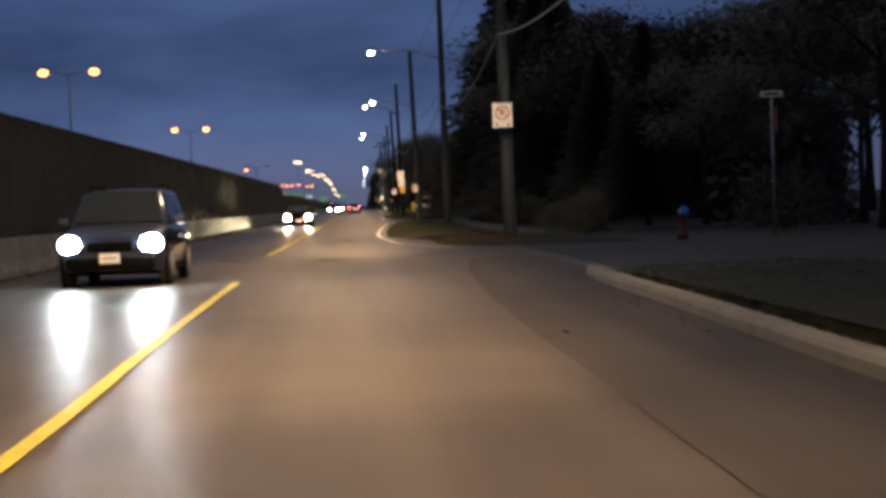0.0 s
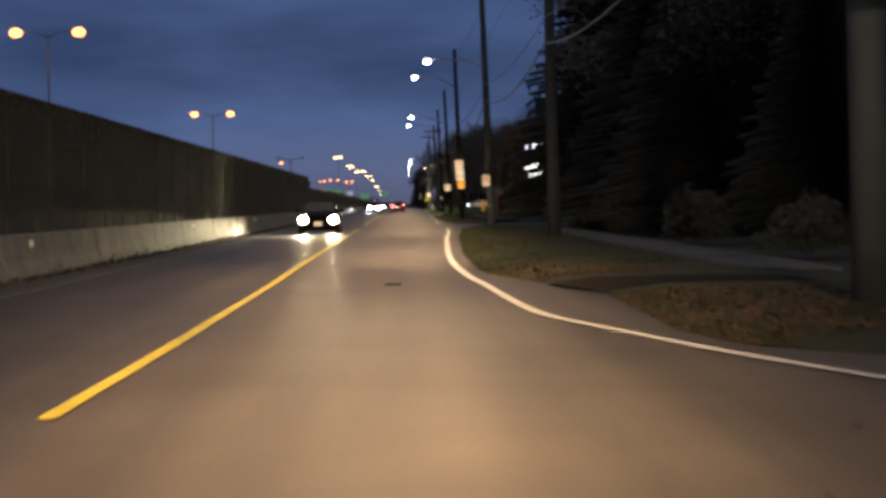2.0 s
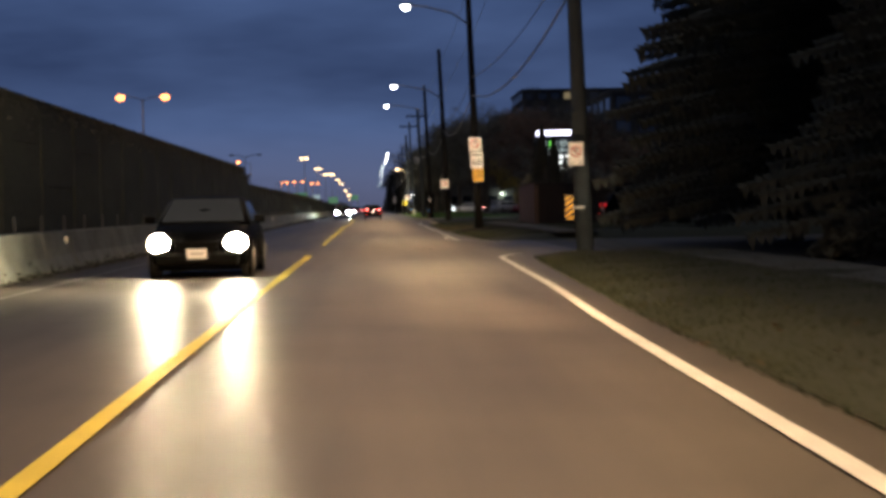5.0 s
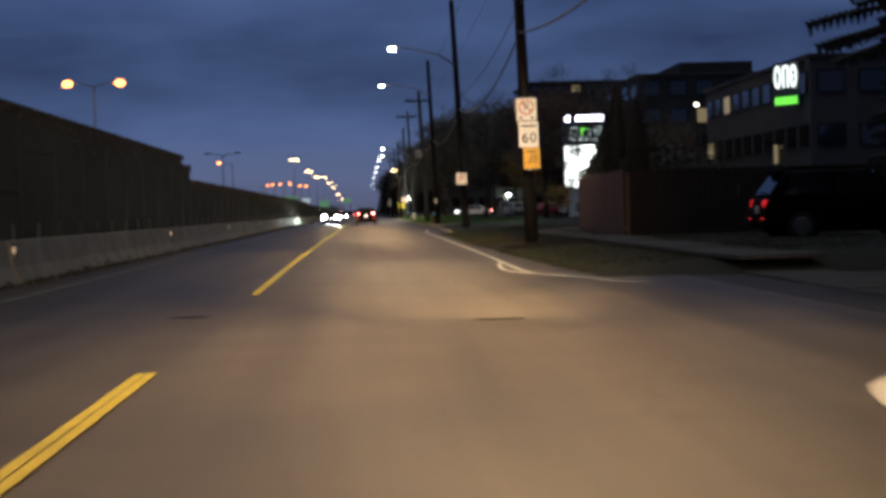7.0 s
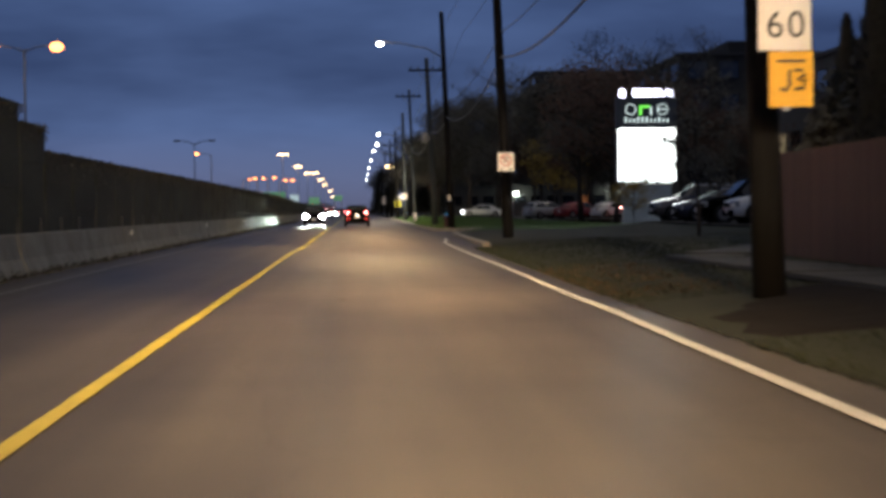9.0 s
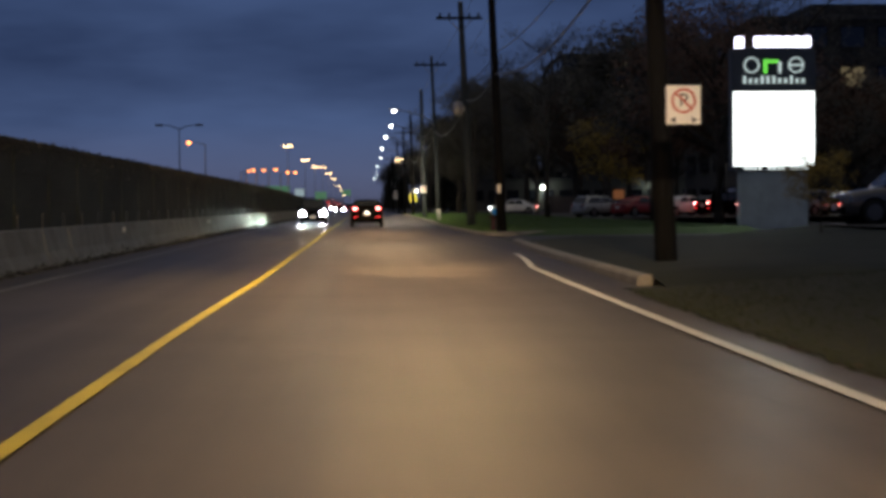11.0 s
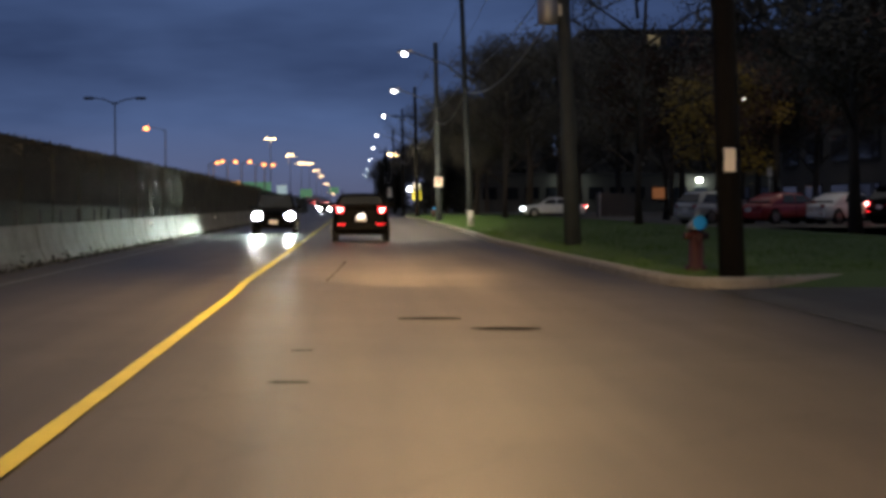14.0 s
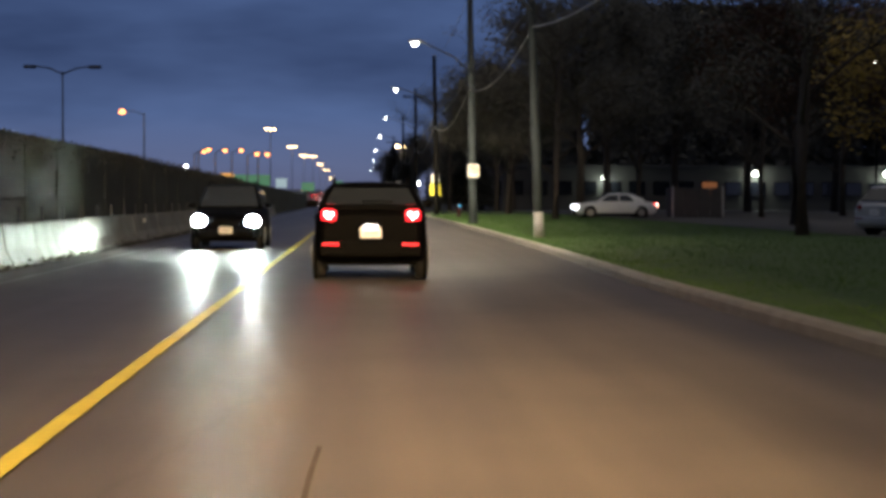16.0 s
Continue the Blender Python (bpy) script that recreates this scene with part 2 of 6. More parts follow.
NEEDLES = material("spruce_needles", (0.03, 0.034, 0.03), 0.8, 0, 0.4, 1.2, 10)
LEAF_DARK = material("dark_leaves", (0.08, 0.077, 0.064), 0.75, 0, 0.45, 1.0, 8)
LEAF_RUST = material("rust_brown_leaves", (0.105, 0.056, 0.038), 0.75, 0, 0.4, 1.0, 8)
LEAF_YELLOW = material("yellow_autumn_leaves", (0.32, 0.215, 0.03), 0.7, 0, 0.35, 1.0, 8)
FENCE_WOOD = material("fence_board_wood", (0.17, 0.095, 0.062), 0.8, 0, 0.3, 2, 25, 0.5, stretch=(4, 4, 0.5), per_object=0.4)
# the same fence wood, with the unlit stretch's shade put into its colour
FENCE_SHADED = material("shaded_fence_wood", (0.018, 0.012, 0.010), 0.85, 0, 0.3, 2, 25, 0.5, stretch=(4, 4, 0.5), per_object=0.3)
WALL_DARK = material("dark_stucco", (0.035, 0.035, 0.036), 0.9, 0, 0.2, 0.4, 12, 0.4)
WALL_PALE = material("pale_wall_cladding", (0.06, 0.06, 0.06), 0.85, 0, 0.2, 0.4, 12, 0.4)
ROOF = material("roof_membrane", (0.05, 0.05, 0.055), 0.9, 0, 0.3, 0.5, 10, 0.3)
PANE = material("dark_window_glass", (0.012, 0.014, 0.02), 0.05, 0, 0.1, 1, 10, spec=0.7)
PANE_LIT = glowing("lit_window", (1.0, 0.78, 0.42), 0.2, (0.1, 0.09, 0.07))
PANE_WARM = glowing("dim_lit_window", (1.0, 0.35, 0.12), 0.16, (0.1, 0.08, 0.06))
SCREEN = glowing("lit_sign_panel", (0.93, 1.0, 0.97), 3.2)
STRIP = glowing("lit_sign_header", (0.80, 0.80, 1.0), 5.0)
LETTER = glowing("lit_white_letters", (0.75, 0.92, 0.90), 0.75)
LETTER_BIG = glowing("bright_white_letters", (0.90, 1.0, 0.97), 1.4)
GREEN_GLOW = glowing("lit_green_letters", (0.18, 0.95, 0.06), 1.1)
PYLON_GREY = material("pylon_cladding", (0.10, 0.11, 0.12), 0.5, 0.2, 0.15, 2, 20)
PYLON_BASE = material("pylon_pedestal", (0.50, 0.56, 0.54), 0.8, 0, 0.2, 2, 20)
HYD_RED = material("hydrant_red_paint", (0.05, 0.010, 0.009), 0.5, 0, 0.25, 6, 40)
HYD_BLUE = material("blue_reflector", (0.02, 0.36, 0.95), 0.35, 0, 0.05, 6, 40)
PLATE_GREY = material("plate_grey_bars", (0.42, 0.42, 0.44), 0.5, 0, 0.1, 6, 60)
DULL_STEEL = material("dull_grey_steel", (0.05, 0.053, 0.06), 0.7, 0.0, 0.2, 4, 50)
CRACK = material("old_crack_fill", (0.068, 0.058, 0.050), 0.85, 0, 0.4, 3, 40, 0.4, world_space=True, spec=0.1)
DARK_PATCH = material("dark_patch", (0.024, 0.021, 0.019), 0.9, 0, 0.3, 3, 40, 0.4, world_space=True, spec=0.05)
LEAF_LITTER = material("fallen_leaf", (0.067, 0.038, 0.017), 0.8, 0, 0.5, 2, 10, second=(0.125, 0.075, 0.035), world_space=True)
GREEN_BOARD = glowing("lit_green_board", (0.20, 0.50, 0.28), 0.33, (0.02, 0.2, 0.08))
PALE_BOARD = glowing("lit_pale_board", (0.55, 0.75, 0.80), 0.5)
ORANGE_BOARD = glowing("lit_orange_board", (1.0, 0.45, 0.05), 0.8)

# ---------------------------------------------------------------- mesh helpers


def add_box(bm, c, s, rz=0.0, bevel=0.0, taper=None):
    r = bmesh.ops.create_cube(bm, size=1.0)
    vs = r["verts"]
    if taper:
        for v in vs:
            if v.co.z > 0:
                v.co.x *= taper[0]
                v.co.y *= taper[1]
    bmesh.ops.transform(bm, matrix=Matrix.Translation(c) @ Matrix.Rotation(rz, 4, "Z") @ Matrix.Diagonal((*s, 1)), verts=vs)
    if bevel:
        es = list({e for v in vs for e in v.link_edges})
        bmesh.ops.bevel(bm, geom=es, offset=bevel, segments=2, affect="EDGES", profile=0.6)
    return bm


def box(c, s, rz=0.0, bevel=0.0, taper=None):
    return add_box(bmesh.new(), c, s, rz, bevel, taper)


def blob(c, s, rz=0.0):
    """A rounded lens: an ellipsoid of that size."""
    bm = bmesh.new()
    bmesh.ops.create_uvsphere(bm, u_segments=16, v_segments=10, radius=0.5)
    for f in bm.faces:
        f.smooth = True
    bmesh.ops.transform(bm, matrix=Matrix.Translation(c) @ Matrix.Rotation(rz, 4, "Z") @ Matrix.Diagonal((*s, 1)), verts=bm.verts[:])
    return bm


def add_tube(bm, pts, radii, seg=8, cap=True):
    """A round tube along pts with a radius at each."""
    pts = [Vector(p) for p in pts]
    rings = []
    for i, p in enumerate(pts):
        d = (pts[min(i + 1, len(pts) - 1)] - pts[max(i - 1, 0)]).normalized()
        u = d.cross(Vector((0, 0, 1)))
        u = Vector((1, 0, 0)) if u.length < 1e-3 else u.normalized()
        w = d.cross(u).normalized()
        r = radii[i] if hasattr(radii, "__len__") else radii
        rings.append([bm.verts.new(p + r * (math.cos(a) * u + math.sin(a) * w)) for a in (2 * math.pi * k / seg for k in range(seg))])
    for a, b in zip(rings, rings[1:]):
        for k in range(seg):
            f = bm.faces.new((a[k], a[(k + 1) % seg], b[(k + 1) % seg], b[k]))
            f.smooth = True
    if cap:
        bm.faces.new(rings[0][::-1])
        bm.faces.new(rings[-1])
    return bm


def tube(pts, radii, seg=8, cap=True):
    return add_tube(bmesh.new(), pts, radii, seg, cap)


def loft(sections, closed=True, smooth=True):
    """Skins a row of equal-length closed loops; caps the ends."""
    bm = bmesh.new()
    rings = [[bm.verts.new(p) for p in s] for s in sections]
    n = len(rings[0])
    for a, b in zip(rings, rings[1:]):
        for k in range(n if closed else n - 1):
            f = bm.faces.new((a[k], a[(k + 1) % n], b[(k + 1) % n], b[k]))
            f.smooth = smooth
    if closed:
        bm.faces.new(rings[0][::-1]), bm.faces.new(rings[-1])
    bmesh.ops.recalc_face_normals(bm, faces=bm.faces[:])
    return bm


def ring(r0, r1, depth, seg=32):
    """A flat ring standing in the xz plane, facing -y."""
    bm = bmesh.new()
    loops = [[bm.verts.new((r * math.cos(a), y, r * math.sin(a))) for a in (2 * math.pi * k / seg for k in range(seg))]
             for r, y in ((r0, 0), (r0, -depth), (r1, -depth), (r1, 0))]
    for a, b in zip(loops, loops[1:] + loops[:1]):
        for k in range(seg):
            bm.faces.new((a[k], a[(k + 1) % seg], b[(k + 1) % seg], b[k]))
    bmesh.ops.recalc_face_normals(bm, faces=bm.faces[:])
    return bm


def moved(bm, m):
    bmesh.ops.transform(bm, matrix=m, verts=bm.verts[:])
    return bm


def mesh_of(name, bm):
    me = bpy.data.meshes.new(name)
    bm.to_mesh(me)
    bm.free()
    return me


def thing(name, label, category, at=(0, 0, 0), rz=0.0, group="", kind=""):
    ob = new(name)
    ob.matrix_world = Matrix.Translation(at) @ Matrix.Rotation(rz, 4, "Z")
    return tagged(ob, label, category, group, kind)


def part(name, bm, mat, parent, label=""):
    me = bm if isinstance(bm, bpy.types.Mesh) else mesh_of(name, bm)
    if mat and not me.materials:
        me.materials.append(mat)
    ob = new(name, me)
    ob.parent = parent
    return tagged(ob, label)


def single(name, bm, mat, label, category="", kind="", group="", m=None):
    me = bm if isinstance(bm, bpy.types.Mesh) else mesh_of(name, bm)
    if not me.materials:
        me.materials.append(mat)
    ob = new(name, me)
    if m is not None:
        ob.matrix_world = m
    return tagged(ob, label, category, group, kind)


def soup(name, verts, faces, mat):
    me = bpy.data.meshes.new(name)
    me.from_pydata(verts, [], faces)
    me.materials.append(mat)
    return me


def lettering(text, size, depth, mat):
    cu = bpy.data.curves.new("lettering", "FONT")
    cu.body, cu.size, cu.extrude, cu.align_x, cu.align_y = text, size, depth, "CENTER", "CENTER"
    ob = bpy.data.objects.new("lettering", cu)
    me = bpy.data.meshes.new_from_object(ob)
    bpy.data.objects.remove(ob)
    me.transform(Matrix.Rotation(radians(90), 4, "X"))
    me.materials.clear()
    me.materials.append(mat)
    return me


def strip_mesh(line, width, z, lift=0.0, step=0.6):
    """A flat band of that width along a smoothed line of (x, y)."""
    pts = smooth_line(line, step)
    bm = bmesh.new()
    prev = None
    for i, p in enumerate(pts):
        a, b = pts[max(i - 1, 0)], pts[min(i + 1, len(pts) - 1)]
        d = (b - a).normalized()
        nrm = Vector((-d.y, d.x)) * (width / 2) * (1 + 0.07 * noise.noise((p.x * 3, p.y * 3, 0)))
        pair = [bm.verts.new((p.x + nrm.x, p.y + nrm.y, z)), bm.verts.new((p.x - nrm.x, p.y - nrm.y, z))]
        if prev:
            bm.faces.new((prev[0], prev[1], pair[1], pair[0]))
        prev = pair
    bmesh.ops.recalc_face_normals(bm, faces=bm.faces[:])
    return bm


def smooth_line(line, step=0.6):
    p = [Vector(q) for q in line]
    out = []
    for i in range(len(p) - 1):
        a, b, c2, d = p[max(i - 1, 0)], p[i], p[i + 1], p[min(i + 2, len(p) - 1)]
        n = max(2, int((c2 - b).length / step))
        for k in range(n):
            t = k / n
            out.append(0.5 * (2 * b + (c2 - a) * t + (2 * a - 5 * b + 4 * c2 - d) * t * t + (3 * b - a - 3 * c2 + d) * t ** 3))
    out.append(p[-1])
    return out


# ---------------------------------------------------------------- ground, road and markings


def road_bend(y):
    """How far the road swings away to the west beyond the wall."""
    return 0.0 if y < 400 else 0.0001 * (min(y, 840) - 400) ** 2


def road_rise(y):
    return 0.0 if y < 560 else 0.0000625 * (min(y, 840) - 560) ** 2


def road_sheet():
    bm = bmesh.new()
    xs = [-6.6, -5.0, -3.4, -1.6, 0.2, 2.0, 3.6, 5.2]
    ys = [-120 + 3.0 * k for k in range(0, 230)] + [580 + 16 * k for k in range(17)] + [880, 1000, 1400]
    rows = []
    for y in ys:
        bend = road_bend(y)
        rows.append([bm.verts.new((x - bend, y, 0.004 * noise.noise((x * 0.4, y * 0.12, 0)) - 0.004 + road_rise(y))) for x in xs])
    for a, b in zip(rows, rows[1:]):
        for k in range(len(xs) - 1):
            f = bm.faces.new((a[k], a[k + 1], b[k + 1], b[k]))
            f.smooth = True
    return bm


def flat(points, z):
    bm = bmesh.new()
    bm.faces.new([bm.verts.new((x, y, z)) for x, y in points])
    bmesh.ops.recalc_face_normals(bm, faces=bm.faces[:])
    return bm


def sheet(x_of, y0, y1, wid, z0, z1, step=1.0, cols=8, rough=0.04):
    """Uneven ground from the line x_of(y) outwards over wid metres, rising from z0 to z1."""
    bm = bmesh.new()
    rows = []
    n = max(1, int((y1 - y0) / step))
    for i in range(n + 1):
        y = y0 + (y1 - y0) * i / n
        x0 = x_of(y)
        row = []
        for k in range(cols + 1):
            s = (k / cols) ** 1.7
            x = x0 + wid * s
            end = min(1.0, (y - y0) / 1.6, (y1 - y) / 1.6)
            z = -0.02 + (0.02 + z0 + (z1 - z0) * min(1, s * 6)) * end + (rough * noise.noise((x * 0.7, y * 0.7, 3)) if k else 0)
            row.append(bm.verts.new((x, y, z)))
        rows.append(row)
    for a, b in zip(rows, rows[1:]):
        for k in range(cols):
            f = bm.faces.new((a[k], a[k + 1], b[k + 1], b[k]))
            f.smooth = True
    bmesh.ops.recalc_face_normals(bm, faces=bm.faces[:])
    return bm


def at_y(line):
    def f(y):
        for (xa, ya), (xb, yb) in zip(line, line[1:]):
            if ya <= y <= yb:
                return xa + (xb - xa) * (y - ya) / (yb - ya)
        return line[0][0] if y < line[0][1] else line[-1][0]
    return f


single("ground", flat([(-2500, -1500), (2500, -1500), (2500, 4000), (-2500, 4000)], -0.12), EARTH, "dark earth ground reaching to the horizon", "ground", "structure")
single("road", road_sheet(), ASPHALT, "worn grey asphalt road with two lanes", "road", "structure")

CENTRE = [(-1.06, -20), (-1.12, -7), (-1.18, 5.7), (-1.25, 9.9), (-1.32, 14.4), (-1.42, 23), (-1.44, 25.2)]
CENTRE_B = [(-1.74, 41), (-1.7, 45.5), (-1.68, 51), (-1.66, 57), (-1.68, 65), (-1.69, 75), (-1.7, 84), (-1.7, 104)]
CENTRE_C = [(-1.64, 128.6), (-1.68, 136), (-1.71, 146), (-1.71, 156), (-1.71, 166), (-1.72, 180), (-1.62, 192), (-1.62, 205), (-1.6, 216), (-1.6, 227), (-1.65, 232), (-1.63, 240), (-1.59, 270), (-1.58, 320), (-1.66, 396), (-2.04, 453), (-3.01, 510), (-4.08, 547)]
for line in (CENTRE, CENTRE_B, CENTRE_C):
    single("centre_line", strip_mesh(line, 0.125, 0.011), YELLOW, "yellow painted centre line on the asphalt", "road marking", "structure")
for x0 in (-1.655, -1.74):
    single("centre_line", strip_mesh([(x0, 103.99), (x0 + 0.01, 116.76)], 0.074, 0.011), YELLOW, "one stroke of the double yellow centre line", "road marking", "structure")
EDGE_A = [(3.75, 42.2), (3.1, 44.3), (2.67, 46.1), (2.42, 47.2), (2.25, 48), (2.05, 48.9), (1.88, 50.6), (1.76, 53.8), (1.68, 56.5), (1.54, 60), (1.5, 64.8), (1.54, 69), (1.62, 73.4), (1.76, 78.7), (1.88, 83.4), (2.1, 91.3), (2.4, 99), (2.56, 105.2), (2.62, 107.3), (2.68, 109.5), (2.72, 111.5), (2.84, 113.2), (3.1, 114.4), (3.43, 115)]
EDGE_B = [(4.2, 128.9), (3.8, 129.6), (3.55, 131.2), (3.24, 132.2), (2.99, 133.2), (2.88, 134.6), (2.9, 137.7), (2.94, 140.4), (2.99, 144), (3.05, 150), (3.1, 154), (3.1, 159), (3.15, 164), (3.19, 170), (3.22, 180), (3.27, 187), (3.33, 192), (3.36, 195.2), (3.45, 196.4), (3.62, 198.7), (3.78, 201.6), (3.87, 204.3)]
for line in (EDGE_A, EDGE_B):
    single("edge_line", strip_mesh(line, 0.13, 0.012, step=0.3), WHITE_LINE, "white painted edge line curving round the verge", "road marking", "structure")
single("edge_line", strip_mesh([(2.86, 133.3), (2.66, 134.4), (2.59, 135.7), (2.65, 137.3), (2.72, 138.2), (2.86, 139.9)], 0.10, 0.012, step=0.3), WHITE_LINE, "short double stroke of the white edge line", "road marking", "structure")
single("gutter_seam", strip_mesh([(5, 216.91), (5.09, 221.06), (5.16, 226.89), (5.28, 232.17)], 0.05, 0.006), PAVING, "thin pale seam where the driveway meets the road", "seam", "structure")
single("edge_line", strip_mesh([(-5.3 - 0.03 * math.sin(k), -40 + 40 * k) for k in range(13)], 0.11, 0.010, step=2), FADED_LINE, "faded white edge line beside the barrier", "road marking", "structure")

VERGE_A = at_y([(4.6, 43.6), (3.35, 45.2), (3.06, 47.0), (3.15, 49.5), (3.2, 52.0), (3.15, 54.5), (2.75, 56.5), (2.3, 58.6), (1.95, 60.2), (1.88, 62.0), (1.92, 65.0), (2.03, 74.0), (2.19, 77.8), (2.58, 91.86), (3.19, 106.01), (3.62, 115.25)])
VERGE_B = at_y([(3.82, 134.14), (3.58, 145.83), (3.56, 160.2), (3.8, 184.85), (4.2, 201.43), (4.37, 209.2)])
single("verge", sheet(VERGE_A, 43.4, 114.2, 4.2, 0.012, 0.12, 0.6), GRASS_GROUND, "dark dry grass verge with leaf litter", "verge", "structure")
single("asphalt_patch", sheet(at_y([(3.6, 52.4), (3.0, 54.0), (2.62, 55.6), (2.6, 56.0), (3.5, 57.0)]), 52.4, 57.0, 3.0, 0.035, 0.155, 0.3), DARK_PATCH, "dark asphalt patch crossing the grass verge", "patch", "structure")
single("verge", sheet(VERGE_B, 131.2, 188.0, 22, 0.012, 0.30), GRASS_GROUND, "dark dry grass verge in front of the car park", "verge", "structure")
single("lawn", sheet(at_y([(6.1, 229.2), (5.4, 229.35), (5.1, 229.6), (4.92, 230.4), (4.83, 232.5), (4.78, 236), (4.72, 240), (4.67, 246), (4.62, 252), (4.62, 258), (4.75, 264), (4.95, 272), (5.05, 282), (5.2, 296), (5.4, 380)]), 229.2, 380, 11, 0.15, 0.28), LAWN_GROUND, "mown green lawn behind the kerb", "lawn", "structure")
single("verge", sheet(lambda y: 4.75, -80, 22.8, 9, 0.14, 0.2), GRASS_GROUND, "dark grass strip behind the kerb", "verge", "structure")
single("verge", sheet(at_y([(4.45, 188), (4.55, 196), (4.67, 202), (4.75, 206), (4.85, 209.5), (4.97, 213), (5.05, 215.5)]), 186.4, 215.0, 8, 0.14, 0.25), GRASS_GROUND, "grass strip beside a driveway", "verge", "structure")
single("driveway", flat([(5.15, 22.4), (60, 22.4), (60, 50.0), (5.15, 50.0)], -0.012), DRIVE, "dark asphalt side street mouth", "driveway", "structure")
single("driveway", flat([(5.15, 110.0), (60, 110.0), (60, 135.0), (5.15, 135.0)], -0.012), DRIVE, "dark asphalt driveway between two verges", "driveway", "structure")
single("driveway", flat([(5.15, 213.0), (80, 213.0), (80, 236.0), (5.15, 236.0)], -0.012), DRIVE, "dark asphalt driveway into the car park", "driveway", "structure")
single("verge", sheet(lambda y: 10.2, 186.6, 214.9, 20, 0.20, 0.54), GRASS_GROUND, "low grass bank in front of the car park", "verge", "structure")
single("car_park", flat([(13.4, 188.6), (80, 188.6), (80, 213.0), (13.4, 213.0)], 0.57), DRIVE, "asphalt car park behind the verge", "car park", "structure")
single("car_park", flat([(14.6, 270), (80, 262), (80, 400), (14.6, 400)], 0.30), DRIVE, "asphalt car park behind the lawn", "car park", "structure")

# sidewalk slabs
def slab_height(x, y):
    """The pavement lies flush with the verge beside it."""
    return 0.10 if y < 112 else -0.025 if y < 132 else 0.012 + 0.288 * min(1, (x - VERGE_B(y)) * 6 / 22)


for y0, y1, x in ((57.5, 112.0, 6.0), (112.0, 132.0, 6.12), (132.0, 166.0, 6.05)):
    walkway = thing("sidewalk", "pale concrete sidewalk of square slabs along the verge", "sidewalk", kind="structure")
    slab = mesh_of("slab", box((0, 0, 0), (1.45, 1.47, 0.08), bevel=0.012))
    k = 0
    while y0 + 1.5 * k < y1:
        s = part("slab", slab, PAVING, walkway)
        s.location = (x + 0.75 + 0.01 * math.sin(k * 3.1), y0 + 1.5 * k + 0.75, slab_height(x + 0.75, y0 + 1.5 * k + 0.75) + 0.008 * math.sin(k * 5.3))
        s.rotation_euler = (0.006 * math.sin(k * 7.7), 0.006 * math.cos(k * 4.1), 0)
        k += 1


branch = thing("sidewalk", "pale concrete path of square slabs turning off past the fence", "sidewalk", kind="structure")
for k in range(9):
    s = part("slab", slab, PAVING, branch)
    s.location = (7.45 + 0.62 * k, 167.1 + 1.37 * k, slab_height(7.45 + 0.62 * k, 167.1 + 1.37 * k) + 0.008 * math.sin(k * 5.3))
    s.rotation_euler = (0, 0, -0.425)

# dark asphalt patch in the grass in front of the fence
bare = bmesh.new()
grid = []
for i in range(15):
    y = 149.3 + 0.48 * i
    x0, x1 = 3.62 + 0.11 * max(0, i - 5) ** 1.35 + 0.08 * math.sin(i * 1.9), 7.3 - 0.2 * max(0, 3 - i) + 0.1 * math.sin(i * 2.3)
    row = []
    for k in range(9):
        x = x0 + (x1 - x0) * k / 8
        lip = 0.022 if 0 < i < 14 and 0 < k < 8 else -0.03
        row.append(bare.verts.new((x, y, -0.008 + 0.02 + 0.288 * min(1, (x - VERGE_B(y)) * 6 / 22) + 0.04 * noise.noise((x * 0.7, y * 0.7, 3)) + lip)))
    grid.append(row)
for a, b in zip(grid, grid[1:]):
    for k in range(8):
        bare.faces.new((a[k], a[k + 1], b[k + 1], b[k]))
single("asphalt_patch", bare, DARK_PATCH, "dark asphalt patch in the grass verge", "patch", "structure")


def kerb(line, label):
    """Concrete kerb stones laid end to end along a line of (x, y), its road face on the line."""
    pts = smooth_line(line, 0.25)
    k = thing("kerb", label, "kerb", kind="structure")
    i = 0
    while i + 1 < len(pts):
        j = i + 1
        while j + 1 < len(pts) and (pts[j] - pts[i]).length < 1.6:
            j += 1
        seg = pts[i:j + 1]
        secs = []
        for q, p in enumerate(seg):
            a, b = seg[max(q - 1, 0)], seg[min(q + 1, len(seg) - 1)]
            d = (b - a).normalized()
            nrm = Vector((d.y, -d.x))
            pull = d * (0.008 if q == 0 else -0.008 if q == len(seg) - 1 else 0)
            w = 0.012 * noise.noise((p.x, p.y * 2, 8))
            prof = ((0, -0.1), (0.015, 0.10), (0.05 + w, 0.145 + w), (0.20, 0.155), (0.24, 0.15), (0.26, -0.1))
            secs.append([(p.x + pull.x + nrm.x * o, p.y + pull.y + nrm.y * o, z) for o, z in prof])
        part("kerb_stone", loft(secs, smooth=False), KERB, k)
        i = j


kerb([(4, -18), (4, -2), (4, 7.3), (4.03, 9.8), (4.08, 11.9), (4.15, 15), (4.2, 19.2), (4.29, 22.6), (4.38, 24)], "pale worn concrete kerb ending at the side street")
kerb([(4.2, 188), (4.3, 196), (4.42, 202), (4.5, 206), (4.6, 209.5), (4.72, 213), (4.8, 215.5)], "low concrete kerb beside the driveway")
kerb([(12.1, 232.4), (9.1, 230.9), (7.1, 229.8), (6, 229.2), (5.3, 229), (4.95, 229.2), (4.7, 230.2), (4.62, 232.5), (4.58, 236), (4.52, 240), (4.47, 246), (4.42, 252), (4.42, 258), (4.55, 264), (4.75, 272), (4.85, 282), (5, 296), (5.06, 315), (5.12, 333), (5.17, 350), (5.23, 372)], "pale concrete kerb along the lawn")

